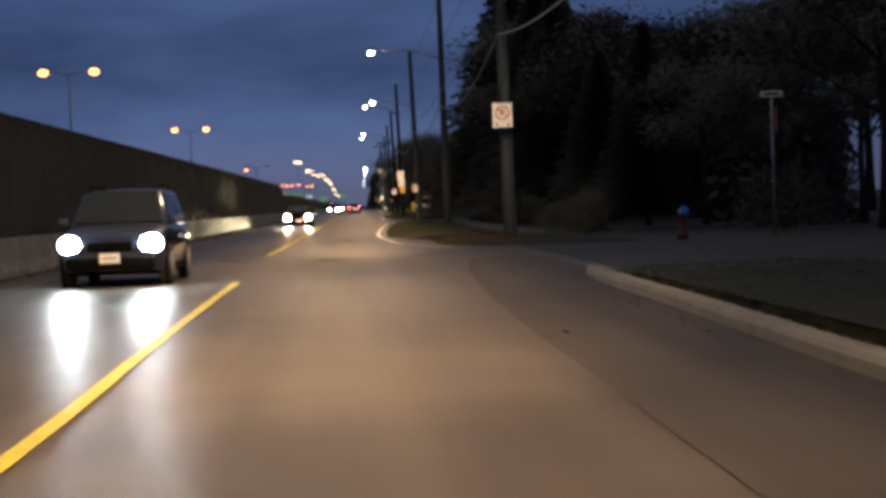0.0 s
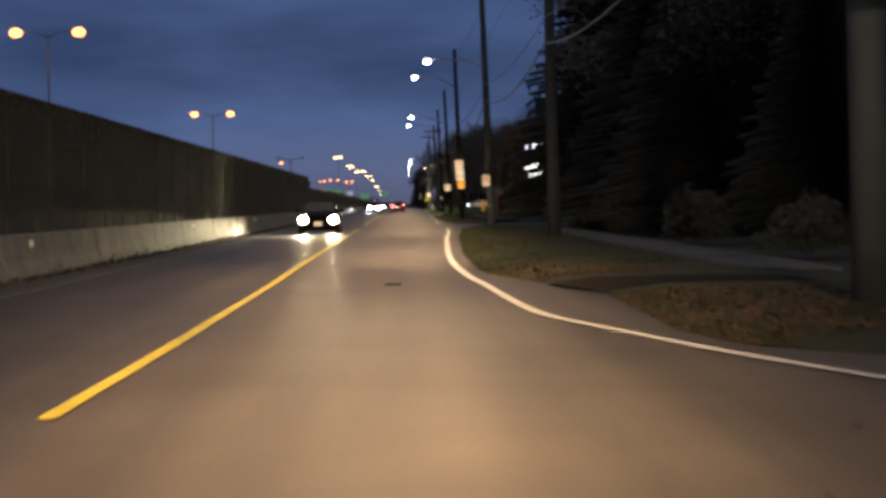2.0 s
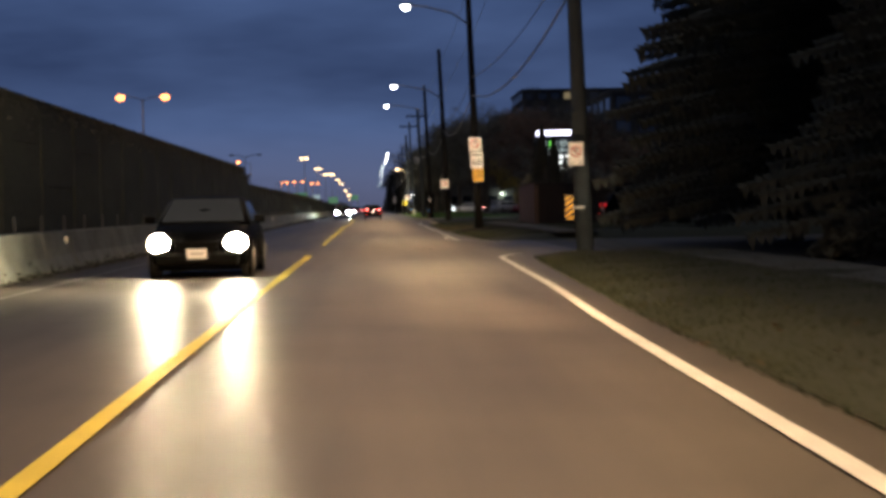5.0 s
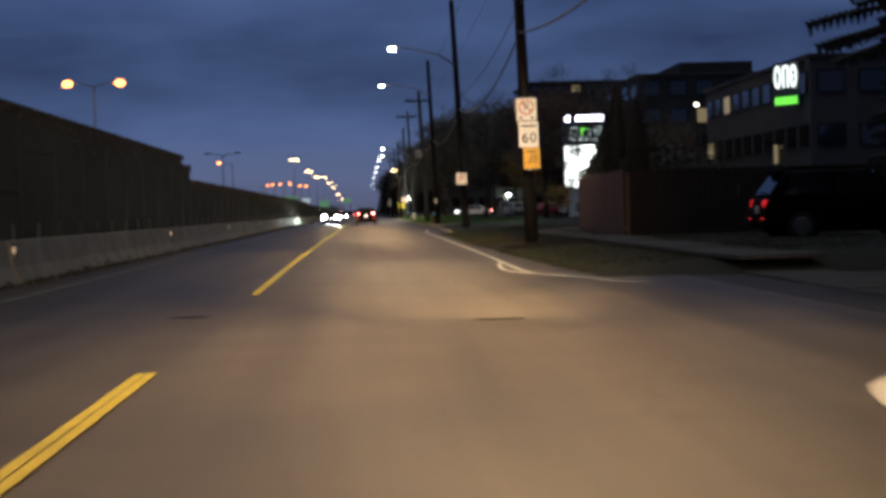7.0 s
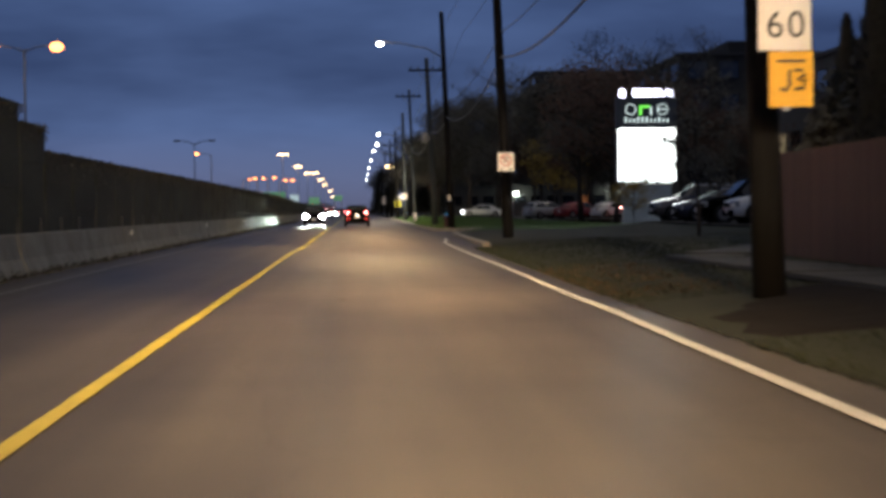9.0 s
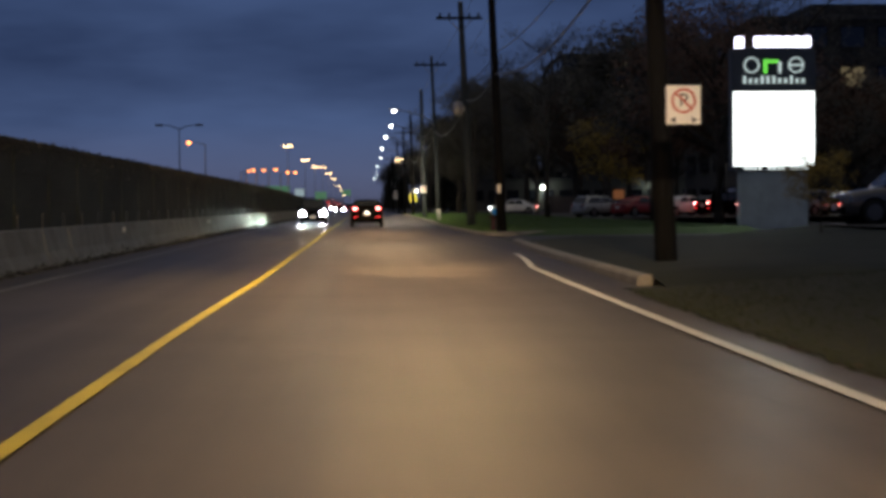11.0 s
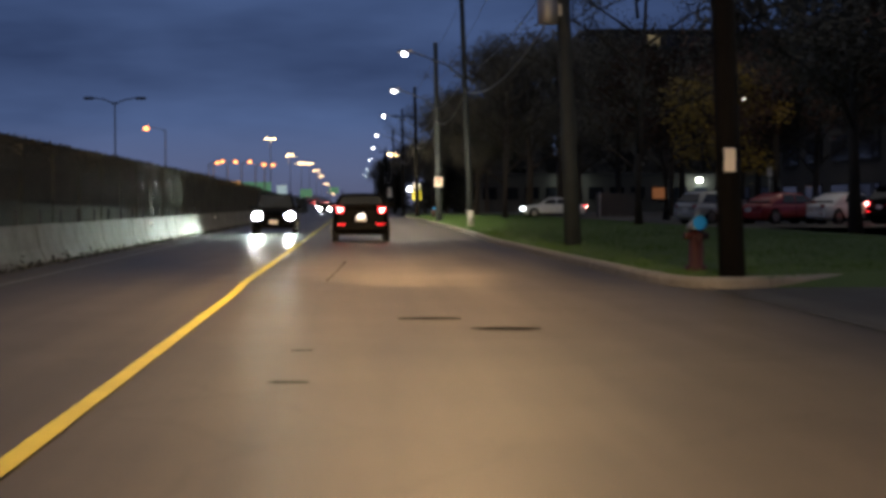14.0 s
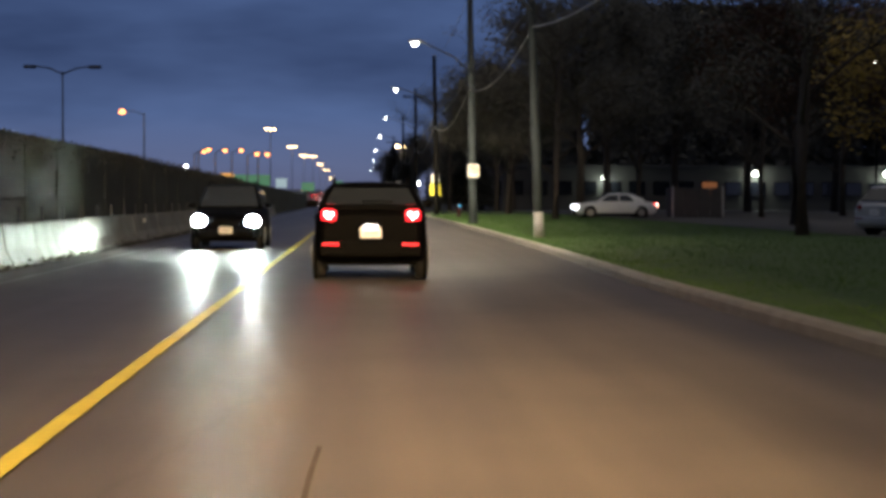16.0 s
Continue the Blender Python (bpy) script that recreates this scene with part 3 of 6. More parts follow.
# noise wall: posts and panels, in stretches of falling height
def noise_wall(name, x, y0, y1, h0, h1, bay, label):
    w = thing(name, label, "noise wall", kind="structure")
    n = round((y1 - y0) / bay)
    bay = (y1 - y0) / n
    for i in range(n):
        ya, yb = y0 + bay * i, y0 + bay * (i + 1)
        h = h0 + (h1 - h0) * (i + 0.5) / n
        rows = 4
        for r in range(rows):
            za, zb = h * r / rows - 0.02, h * (r + 1) / rows
            part("panel", box((x + 0.02 * ((r + i) % 2), (ya + yb) / 2, (za + zb) / 2), (0.14, yb - ya - 0.06, zb - za - 0.012), bevel=0.012), NOISEWALL, w)
        part("post", box((x + 0.02, ya, h / 2), (0.18, 0.20, h + 0.04), bevel=0.02), NOISEWALL, w)
        part("coping", box((x, (ya + yb) / 2, h + 0.03), (0.24, yb - ya - 0.22, 0.08), bevel=0.015), NOISEWALL, w)


noise_wall("wall_west", -7.4, -84.0, 172.4, 3.50, 3.62, 4.0, "tall weathered panelled noise wall beside the road")
noise_wall("wall_west_step", -7.4, 172.4, 175.4, 3.24, 3.24, 3.0, "short stepped bay of the noise wall")
noise_wall("wall_west_low", -7.4, 175.4, 290.0, 2.68, 2.66, 4.0, "lower weathered panelled noise wall beside the road")
noise_wall("wall_west_far", -7.4, 290.0, 482.0, 2.6, 1.9, 4.0, "far low end of the noise wall")

# ivy and scrub along the top of the wall
def scrub(name, mat, n, place, size, label):
    v, f = [], []
    rnd = random.Random(name)
    for _ in range(n):
        p, s = Vector(place(rnd)), size * rnd.uniform(0.5, 1.3)
        a, b = Vector((rnd.gauss(0, 1), rnd.gauss(0, 1), rnd.gauss(0, 1))).normalized(), Vector((rnd.gauss(0, 1), rnd.gauss(0, 1), rnd.gauss(0, 1))).normalized()
        i = len(v)
        v += [p - a * s, p + b * s * 0.5, p + a * s, p - b * s * 0.5]
        f.append((i, i + 1, i + 2, i + 3))
    return single(name, soup(name, v, f, mat), mat, label, "plant", "stuff")


def wall_top(y):
    return 3.50 + 0.12 * (y + 84) / 256 if y < 172.4 else 3.3 if y < 175.4 else 2.72 if y < 290 else 2.72 - 0.7 * (y - 290) / 192


def ivy_place(rnd):
    y = rnd.uniform(-10, 340)
    d = noise.noise((y * 0.25, 5, 0))
    z = wall_top(y) + 0.04 - abs(rnd.gauss(0, 0.22 + 0.35 * max(0, d)))
    return (-7.28 + rnd.uniform(0, 0.06), y, z)


scrub("ivy", LEAF_DARK, 15000, ivy_place, 0.05, "dark ivy hanging over the top of the noise wall")
scrub("gutter_weeds", SHRUB_LEAF, 9500, lambda r: (-6.24 + r.gauss(0, 0.07), r.uniform(0, 320), abs(r.gauss(0, 0.05 + 0.03 * math.sin(r.random() * 6)))), 0.05, "dark weeds and leaf dirt along the foot of the barrier")
scrub("weed_strip", GRASS_DRY, 9000, lambda r: (-6.95 + r.uniform(-0.28, 0.3), r.uniform(0, 330), abs(r.gauss(0, 0.10))), 0.08, "dry weeds between barrier and wall")

# jersey barrier sections and the short steel posts behind them
sec = ((-0.30, 0.0), (-0.30, 0.075), (-0.17, 0.33), (-0.09, 0.80), (-0.07, 0.82), (0.07, 0.82), (0.09, 0.80), (0.17, 0.33), (0.30, 0.075), (0.30, 0.0))
jersey = mesh_of("barrier_section", loft([[(x, y, z) for x, z in sec] for y in (-1.485, -0.8, 0, 0.8, 1.485)], smooth=False))
jersey.materials.append(CONCRETE)
post_mesh = mesh_of("barrier_post", box((0, 0, 0.16), (0.05, 0.05, 0.34), bevel=0.008))
post_mesh.materials.append(DULL_STEEL)
for i in range(138):
    y = -48 + 3.0 * i
    b = single("jersey_barrier", jersey, CONCRETE, "stained pale concrete jersey barrier section along the road", "barrier", group="jersey barrier sections",
               m=pose(-6.62 + 0.015 * math.sin(i * 2.3), y + 1.5, 0.0, 0, 0, 0.4 * math.sin(i * 1.7)))
for i in range(110):
    single("barrier_post", post_mesh, DULL_STEEL, "short thin steel post on the concrete barrier", "post", group="barrier posts",
           m=pose(-6.62, 56.0 + 2.5 * i, 0.80, 1.5 * math.sin(i * 3.3), 1.5 * math.cos(i * 2.1), 0))
for y in (62.0, 86.4, 110.0, 135.0, 160.0, 184.0, 209.0, 234.0, 259.0, 284.0):
    m = thing("barrier_marker", "small pale reflective marker fixed to the barrier", "reflector", (-6.42, y, 0.62), group="barrier markers")
    part("bracket", box((0, 0.02, -0.02), (0.05, 0.03, 0.12), bevel=0.004), GALV, m)
    part("reflector", box((0.005, 0, 0.03), (0.08, 0.012, 0.11), bevel=0.004), SIGN_WHITE, m)

# ---------------------------------------------------------------- poles, street lamps, cables


def pole(x, y, h, r0, r1, mat, label, lean=0.0, arm=None, crossarm=None, collar=False, category="utility pole"):
    p = thing("utility_pole", label, category, (x, y, 0.0), group="utility poles along the verge")
    dx = -math.tan(radians(lean)) * h
    part("shaft", tube([(dx * t, 0, h * t - 0.1 * (t == 0)) for t in (0, 0.25, 0.5, 0.75, 1)], [r0 + (r1 - r0) * t for t in (0, 0.25, 0.5, 0.75, 1)], 16), mat, p)
    part("cap", tube([(dx, 0, h), (dx, 0, h + 0.05)], [r1 * 1.05, r1 * 0.6], 12), GALV, p)
    if collar:
        for z in (2.1, 4.9):
            f = z / h
            part("band", tube([(dx * f, 0, z), (dx * f, 0, z + 0.05)], r0 + (r1 - r0) * f + 0.012, 16), GALV, p)
    if crossarm:
        f = crossarm / h
        ca = part("crossarm", box((dx * f - 0.1, -0.16, crossarm), (2.3, 0.11, 0.13), bevel=0.01), POLE_WOOD, p)
        for k in (-0.95, -0.5, 0.5, 0.95):
            part("insulator", tube([(dx * f - 0.1 + k, -0.16, crossarm + 0.06), (dx * f - 0.1 + k, -0.16, crossarm + 0.16), (dx * f - 0.1 + k, -0.16, crossarm + 0.26)], [0.05, 0.07, 0.03], 8), POLE_CONC, ca)
        part("brace", tube([(dx * f - 0.7, -0.14, crossarm), (dx * f, -0.12, crossarm - 0.7)], 0.02, 6), GALV, p)
        part("brace", tube([(dx * f + 0.6, -0.14, crossarm), (dx * f, -0.12, crossarm - 0.7)], 0.02, 6), GALV, p)
    if arm:
        hx, hy, hz = arm[0] - x, arm[1] - y, arm[2]
        f = (hz - 0.6) / h
        part("lamp_arm", tube([(dx * f, 0, hz - 0.75), (hx * 0.35, hy * 0.35, hz - 0.25), (hx * 0.75, hy * 0.75, hz - 0.02), (hx + 0.25, hy, hz)], [0.045, 0.04, 0.035, 0.03], 8), GALV, p)
        hd = part("lamp_head", box((hx, hy, hz), (0.62, 0.26, 0.11), bevel=0.035), GALV, p)
        part("lens", blob((hx - 0.03, hy, hz - 0.09), (0.36, 0.30, 0.26) if y < 260 else (0.24, 0.20, 0.18) if y < 380 else (0.20, 0.18, 0.16)), LED_GLOW, hd, "bright white lamp lens")
    return p


LAMP_AT = {round(l[1], 1): l for l in STREET_LAMPS}
POLES = [  # x, y, height, concrete?, lamp, crossarm, lean
    # the first two poles are unseen, and the third's lamp is added too
    (5.2, -33, 12.0, True, LAMP_AT[-32.0], None, 1), (5.2, 4, 12.0, True, LAMP_AT[4.0], None, 1),
    (5.43, 48.65, 12.5, True, LAMP_AT[35.0], None, 0.8), (5.49, 85.69, 12.5, True, LAMP_AT[88.5], None, 0.5),
    (5.13, 116.28, 12.2, True, LAMP_AT[119.3], None, 1.6), (5.06, 154.47, 12.6, False, LAMP_AT[152.5], None, 1.7),
    (5.44, 192.23, 12.2, False, LAMP_AT[189.3], None, 2.3), (5.65, 229.43, 12.4, False, LAMP_AT[227.7], None, 2.2),
    (5.51, 246.15, 11.3, True, None, 10.5, 2.4), (5.52, 282.04, 11.8, True, LAMP_AT[275.6], 11.2, 2.2),
    (5.53, 310.28, 11.4, True, LAMP_AT[302.8], None, 1.1), (5.73, 349.97, 11.4, False, LAMP_AT[343.1], None, 1.2),
    (5.98, 397.38, 12.2, False, LAMP_AT[386.7], 11.4, 0.7), (6.22, 446.85, 12.0, False, LAMP_AT[436.2], None, 1.2),
    (6.46, 516.75, 12.0, False, LAMP_AT[503.7], 11.0, 0.7), (6.91, 608.65, 12.0, False, LAMP_AT[592.9], None, 0.7), (7.34, 730.18, 12.0, False, LAMP_AT[711.3], None, 0.8)]
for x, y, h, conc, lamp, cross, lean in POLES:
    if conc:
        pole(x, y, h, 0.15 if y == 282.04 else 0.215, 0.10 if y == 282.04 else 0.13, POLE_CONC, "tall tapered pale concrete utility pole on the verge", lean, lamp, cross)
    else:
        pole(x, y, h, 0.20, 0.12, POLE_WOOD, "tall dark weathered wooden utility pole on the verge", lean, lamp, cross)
single("white_band", tube([(5.52, 282.04, 0.1), (5.49, 282.04, 0.95)], [0.162, 0.158], 20), FADED_LINE, "white painted band round the foot of a pole", "paint band")


tag = thing("pole_tag", "small pale plate nailed to a wooden pole", "plate", (5.48, 228.9, 1.86))
part("plate", box((0, 0, 0), (0.17, 0.012, 0.34), bevel=0.003), SIGN_WHITE, tag)
part("backing", box((0.02, 0.04, 0), (0.12, 0.07, 0.30)), POLE_WOOD, tag)
trf = thing("transformer", "grey drum transformer bracketed to a concrete pole", "transformer", (4.85, 246.01, 5.65))
part("drum", tube([(0, 0, 0), (0, 0, 0.04), (0, 0, 0.66), (0, 0, 0.72)], [0.22, 0.25, 0.25, 0.20], 18), GALV, trf)
part("bracket", box((0.26, 0.03, 0.36), (0.20, 0.10, 0.30), bevel=0.01), GALV, trf)
for k in (-0.1, 0.1):
    part("bushing", tube([(k, 0, 0.70), (k, 0, 0.80), (k, 0, 0.92)], [0.035, 0.05, 0.015], 8), POLE_CONC, trf)


def cable(p, q, sag, r=0.018, mat=CABLE):
    p, q = Vector(p), Vector(q)
    pts = [p.lerp(q, t / 14) - Vector((0, 0, sag * 4 * (t / 14) * (1 - t / 14))) for t in range(15)]
    single("overhead_cable", tube(pts, r, 6, False), mat, "thin sagging overhead cable between the poles", "cable", group="overhead cables")


for (xa, ya, ha, *_), (xb, yb, hb, *_) in zip(POLES, POLES[1:]):
    sg = 0.014 * (yb - ya)
    cable((xa - 0.22, ya, 6.45), (xb - 0.22, yb, 6.45), sg * 1.7, 0.03, CABLE_LIT)
    cable((xa - 0.2, ya, 7.3), (xb - 0.2, yb, 7.3), sg, 0.016)
    cable((xa - 0.1, ya, ha - 0.3), (xb - 0.1, yb, hb - 0.3), sg * 0.6, 0.012)
    cable((xa + 0.7, ya, ha - 1.2), (xb + 0.7, yb, hb - 1.2), sg * 0.6, 0.012)


def no_parking(x, y, z, w, h, label):
    s = thing("no_parking_sign", label, "sign", (x, y, z), group="no parking signs")
    part("plate", box((0, 0, 0), (w, 0.012, h), bevel=0.004), SIGN_WHITE, s)
    u = w * 0.36
    part("letter", moved_mesh(lettering("P", u * 1.5, 0.001, SIGN_BLACK), (0, -0.009, h * 0.1)), SIGN_BLACK, s, "black letter P")
    part("ring", moved(ring(u * 0.82, u, 0.004), Matrix.Translation((0, -0.0065, h * 0.1))), SIGN_RED, s, "red ring")
    part("slash", moved(box((0, -0.010, 0), (u * 1.75, 0.004, u * 0.17)), Matrix.Translation((0, 0, h * 0.1)) @ Matrix.Rotation(radians(45), 4, "Y")), SIGN_RED, s, "red slash")
    for k in (-1, 1):
        bm = bmesh.new()
        a = [bm.verts.new((k * w * o, -0.0085, -h * 0.39 + d)) for o, d in ((0.40, 0), (0.24, 0.055 * w * 1.6), (0.24, -0.055 * w * 1.6))]
        bm.faces.new(a)
        part("arrow", bm, SIGN_BLACK, s)
    part("clamp", box((0, 0.022, 0), (0.10, 0.035, h * 0.8), bevel=0.005), GALV, s)
    return s


def moved_mesh(me, at):
    me.transform(Matrix.Translation(at))
    return me


no_parking(5.11, 46.69, 3.83, 0.60, 0.74, "white no parking sign clamped to a concrete pole")
no_parking(4.84, 115.48, 2.38, 0.37, 0.56, "white no parking sign clamped to a concrete pole")
no_parking(5.02, 188.47, 2.73, 0.53, 0.60, "white no parking sign clamped to a wooden pole")
no_parking(5.37, 307.98, 2.62, 0.54, 0.61, "white no parking sign clamped to a concrete pole")

hz = thing("hazard_marker", "yellow and black diagonally striped hazard marker on a pole", "sign", (4.66, 115.53, 1.09))
part("plate", box((0, 0, 0), (0.20, 0.012, 0.60), bevel=0.004), SIGN_YELLOW, hz)
for k in range(5):
    bm = bmesh.new()
    z = -0.30 + 0.14 * k
    q = [(-0.096, z - 0.02), (0.096, z + 0.12), (0.096, z + 0.18), (-0.096, z + 0.04)]
    bm.faces.new([bm.verts.new((a, -0.009, min(0.295, max(-0.295, b)))) for a, b in q])
    part("stripe", bm, SIGN_BLACK, hz)
part("bracket", box((0.17, 0.03, 0.0), (0.4, 0.05, 0.06), bevel=0.006), GALV, hz)
cab = thing("pole_box", "grey metal meter box strapped to a concrete pole", "box", (4.87, 115.38, 3.11))
part("case", box((0, 0, 0), (0.30, 0.16, 0.55), bevel=0.02), POLE_CONC, cab)
part("lid", box((0, -0.09, 0), (0.26, 0.02, 0.48), bevel=0.006), POLE_CONC, cab)

s6 = thing("speed_sign_stack", "stacked parking, speed and advisory plates on a wooden pole", "sign", (4.87, 153.11, 0.02))
pl = part("no_parking_plate", box((-0.02, 0, 4.04), (0.60, 0.012, 0.66), bevel=0.004), SIGN_WHITE, s6, "white no parking plate")
part("letter", moved_mesh(lettering("P", 0.32, 0.001, SIGN_BLACK), (-0.02, -0.009, 4.10)), SIGN_BLACK, pl, "black letter P")
part("ring", moved(ring(0.185, 0.225, 0.004), Matrix.Translation((-0.02, -0.0065, 4.10))), SIGN_RED, pl, "red ring")
part("slash", moved(box((0, -0.010, 0), (0.40, 0.004, 0.04)), Matrix.Translation((-0.02, 0, 4.10)) @ Matrix.Rotation(radians(45), 4, "Y")), SIGN_RED, pl, "red slash")
for k in (-1, 1):
    bm = bmesh.new()
    bm.faces.new([bm.verts.new((-0.02 + k * 0.6 * o, -0.0085, 3.79 + d)) for o, d in ((0.40, 0), (0.24, 0.05), (0.24, -0.05))])
    part("arrow", bm, SIGN_BLACK, pl)
pl = part("speed_plate", box((0.03, 0, 3.30), (0.60, 0.012, 0.76), bevel=0.004), SIGN_WHITE, s6, "white speed limit plate")
for ch, ox in (("6", -0.08), ("0", 0.16)):
    part("numeral", moved_mesh(lettering(ch, 0.42, 0.001, SIGN_BLACK), (ox, -0.009, 3.19)), SIGN_BLACK, pl, "black numeral " + ch)
for k in range(7):
    part("small_letter_bar", box((-0.17 + 0.066 * k, -0.008, 3.55), (0.045, 0.003, 0.075)), SIGN_BLACK, pl)
pl = part("advisory_plate", box((0.10, 0, 2.60), (0.50, 0.012, 0.62), bevel=0.004), SIGN_YELLOW, s6, "yellow advisory plate")
part("symbol", tube([(-0.02, -0.012, 2.50), (0.04, -0.012, 2.47), (0.08, -0.012, 2.54), (0.08, -0.012, 2.70)], 0.018, 6), SIGN_BLACK, pl)
part("symbol", tube([(0.14, -0.012, 2.49), (0.24, -0.012, 2.50), (0.25, -0.012, 2.58), (0.17, -0.012, 2.60), (0.25, -0.012, 2.64), (0.22, -0.012, 2.70), (0.14, -0.012, 2.70)], 0.018, 6), SIGN_BLACK, pl)
part("small_letter_bar", box((0.10, -0.008, 2.80), (0.32, 0.003, 0.03)), SIGN_BLACK, pl)
part("clamp", box((0.05, 0.02, 3.3), (0.08, 0.03, 2.1), bevel=0.005), GALV, s6)

# far sign pairs on the verge
for x, y, z0, cols in ((5.97, 357.7, 2.1, (SIGN_WHITE, SIGN_LIME)), (6.54, 492.6, 3, (SIGN_WHITE, SIGN_WHITE)), (6.84, 569, 2.6, (SIGN_YELLOW, SIGN_WHITE))):
    s = thing("road_sign", "small roadside sign plates on a thin steel post", "sign", (x, y, 0), group="far road signs")
    part("post", tube([(0, 0.05, -0.1), (0, 0.05, z0 + 1.2)], 0.035, 8), GALV, s)
    for k, mt in enumerate(cols):
        part("plate", box((0, 0, z0 + 0.8 - 0.85 * k), (0.62 if k == 0 else 0.86, 0.015, 0.66 if k == 0 else 0.90), bevel=0.004), mt, s)

# highway lamps beyond the wall
def twin_lamp(x, y, h, gap, lit, label, heads=(True, True), size=1.0):
    p = thing("highway_lamp", label, "lamp post", (x, y, 0), group="twin highway lamps")
    steel = GALV if lit else DULL_STEEL
    part("mast", tube([(0, 0, -0.1), (0, 0, h * 0.5), (0, 0, h - 0.3)], [0.14, 0.11, 0.08] if lit else [0.09, 0.07, 0.05], 10), steel, p)
    for k, on in zip((-1, 1), heads):
        if not on:
            continue
        part("arm", tube([(0, 0, h - 0.5), (k * gap * 0.2, 0, h - 0.1), (k * gap * 0.45, 0, h + 0.05)], [0.06, 0.05, 0.04], 8), steel, p)
        hd = part("lamp_head", box((k * gap / 2, 0, h), (0.85, 0.42, 0.22), bevel=0.06), steel, p)
        if lit:
            part("lens", blob((k * gap / 2, -0.06, h - 0.13), (0.80 * size, 0.6, 0.56 * size)), SODIUM, hd, "glowing orange sodium lens")
    return p


twin_lamp(-28.55, 170.64, 16.12, 5.2, True, "tall twin-armed highway lamp with orange light", (True, True), 1.35)
twin_lamp(-25.85, 268.69, 14.58, 5.1, True, "tall twin-armed highway lamp with orange light", (True, True), 1.35)
twin_lamp(-25.03, 431.23, 11.66, 5.1, True, "highway lamp with a single orange light", (True, False))
twin_lamp(-20.07, 348.18, 10.3, 4.4, False, "tall unlit twin-armed highway lamp")
for x, y, h in ((-20, 440.13, 7.24), (-17.62, 442.46, 7.44), (-15.74, 444.72, 7.54), (-13.66, 443.12, 7.05), (-12.47, 445.27, 7.05), (-18.4, 428.36, 7.13)):
    twin_lamp(x, y, h, 2.4, True, "low highway lamp with a single orange light", (False, True), 0.7)
for x, y, h in ((-42.16, 649.12, 9.3), (-38.39, 650.46, 7.21)):
    yp = thing("yard_lamp", "small white lamp on a post far beyond the wall", "lamp post", (x, y, 0), group="far white lamps")
    part("post", tube([(0, 0, -0.1), (0, 0, h)], 0.08, 8), DULL_STEEL, yp)
    part("lens", box((0, 0, h), (0.7, 0.4, 0.5), bevel=0.12), LED_GLOW, yp, "glowing white lens")


def high_mast(x, y, h):
    p = thing("high_mast_lamp", "tall high-mast lamp with a ring of pale orange floodlights", "lamp post", (x, y, 0), group="high-mast lamps")
    part("mast", tube([(0, 0, -0.1), (0, 0, h)], [0.16, 0.10], 8), GALV, p)
    w = 0.55 + h * 0.03
    for k in (-1, 0, 1):
        part("floodlight", box((k * w, -0.05, h), (0.55, 0.4, 0.30 + y * 0.00015), bevel=0.08), SODIUM_PALE, p)
    part("crossbar", box((0, 0.2, h + 0.2), (2 * w + 0.5, 0.12, 0.12), bevel=0.02), GALV, p)


for x, y, h in ((-22.5, 670, 19.5), (-21.5, 790, 18.6), (-21, 900, 18.5), (-19, 960, 19.8), (-18.5, 1080, 19.0), (-18, 1200, 18.0), (-17.5, 1360, 15.5), (-17, 1520, 13.0), (-17, 1720, 11.0)):
    high_mast(x, y, h)

# ---------------------------------------------------------------- vehicles
CAR_KINDS = {  # length, width, height, belt height, bonnet height, ground clearance; rear glass foot, roof back, roof front, windscreen foot, wheel radius
    "suv": (4.55, 1.86, 1.70, 1.06, 1.02, 0.24, -2.12, -1.75, 0.35, 1.05, 0.35),
    "crossover": (4.30, 1.86, 1.60, 1.16, 1.02, 0.27, -2.10, -1.86, 0.35, 1.05, 0.35),
    "hatch": (4.1, 1.74, 1.50, 0.96, 0.92, 0.18, -1.90, -1.55, 0.30, 1.05, 0.31),
    "sedan": (4.7, 1.80, 1.45, 0.94, 0.90, 0.17, -1.75, -0.95, 0.35, 1.15, 0.32)}


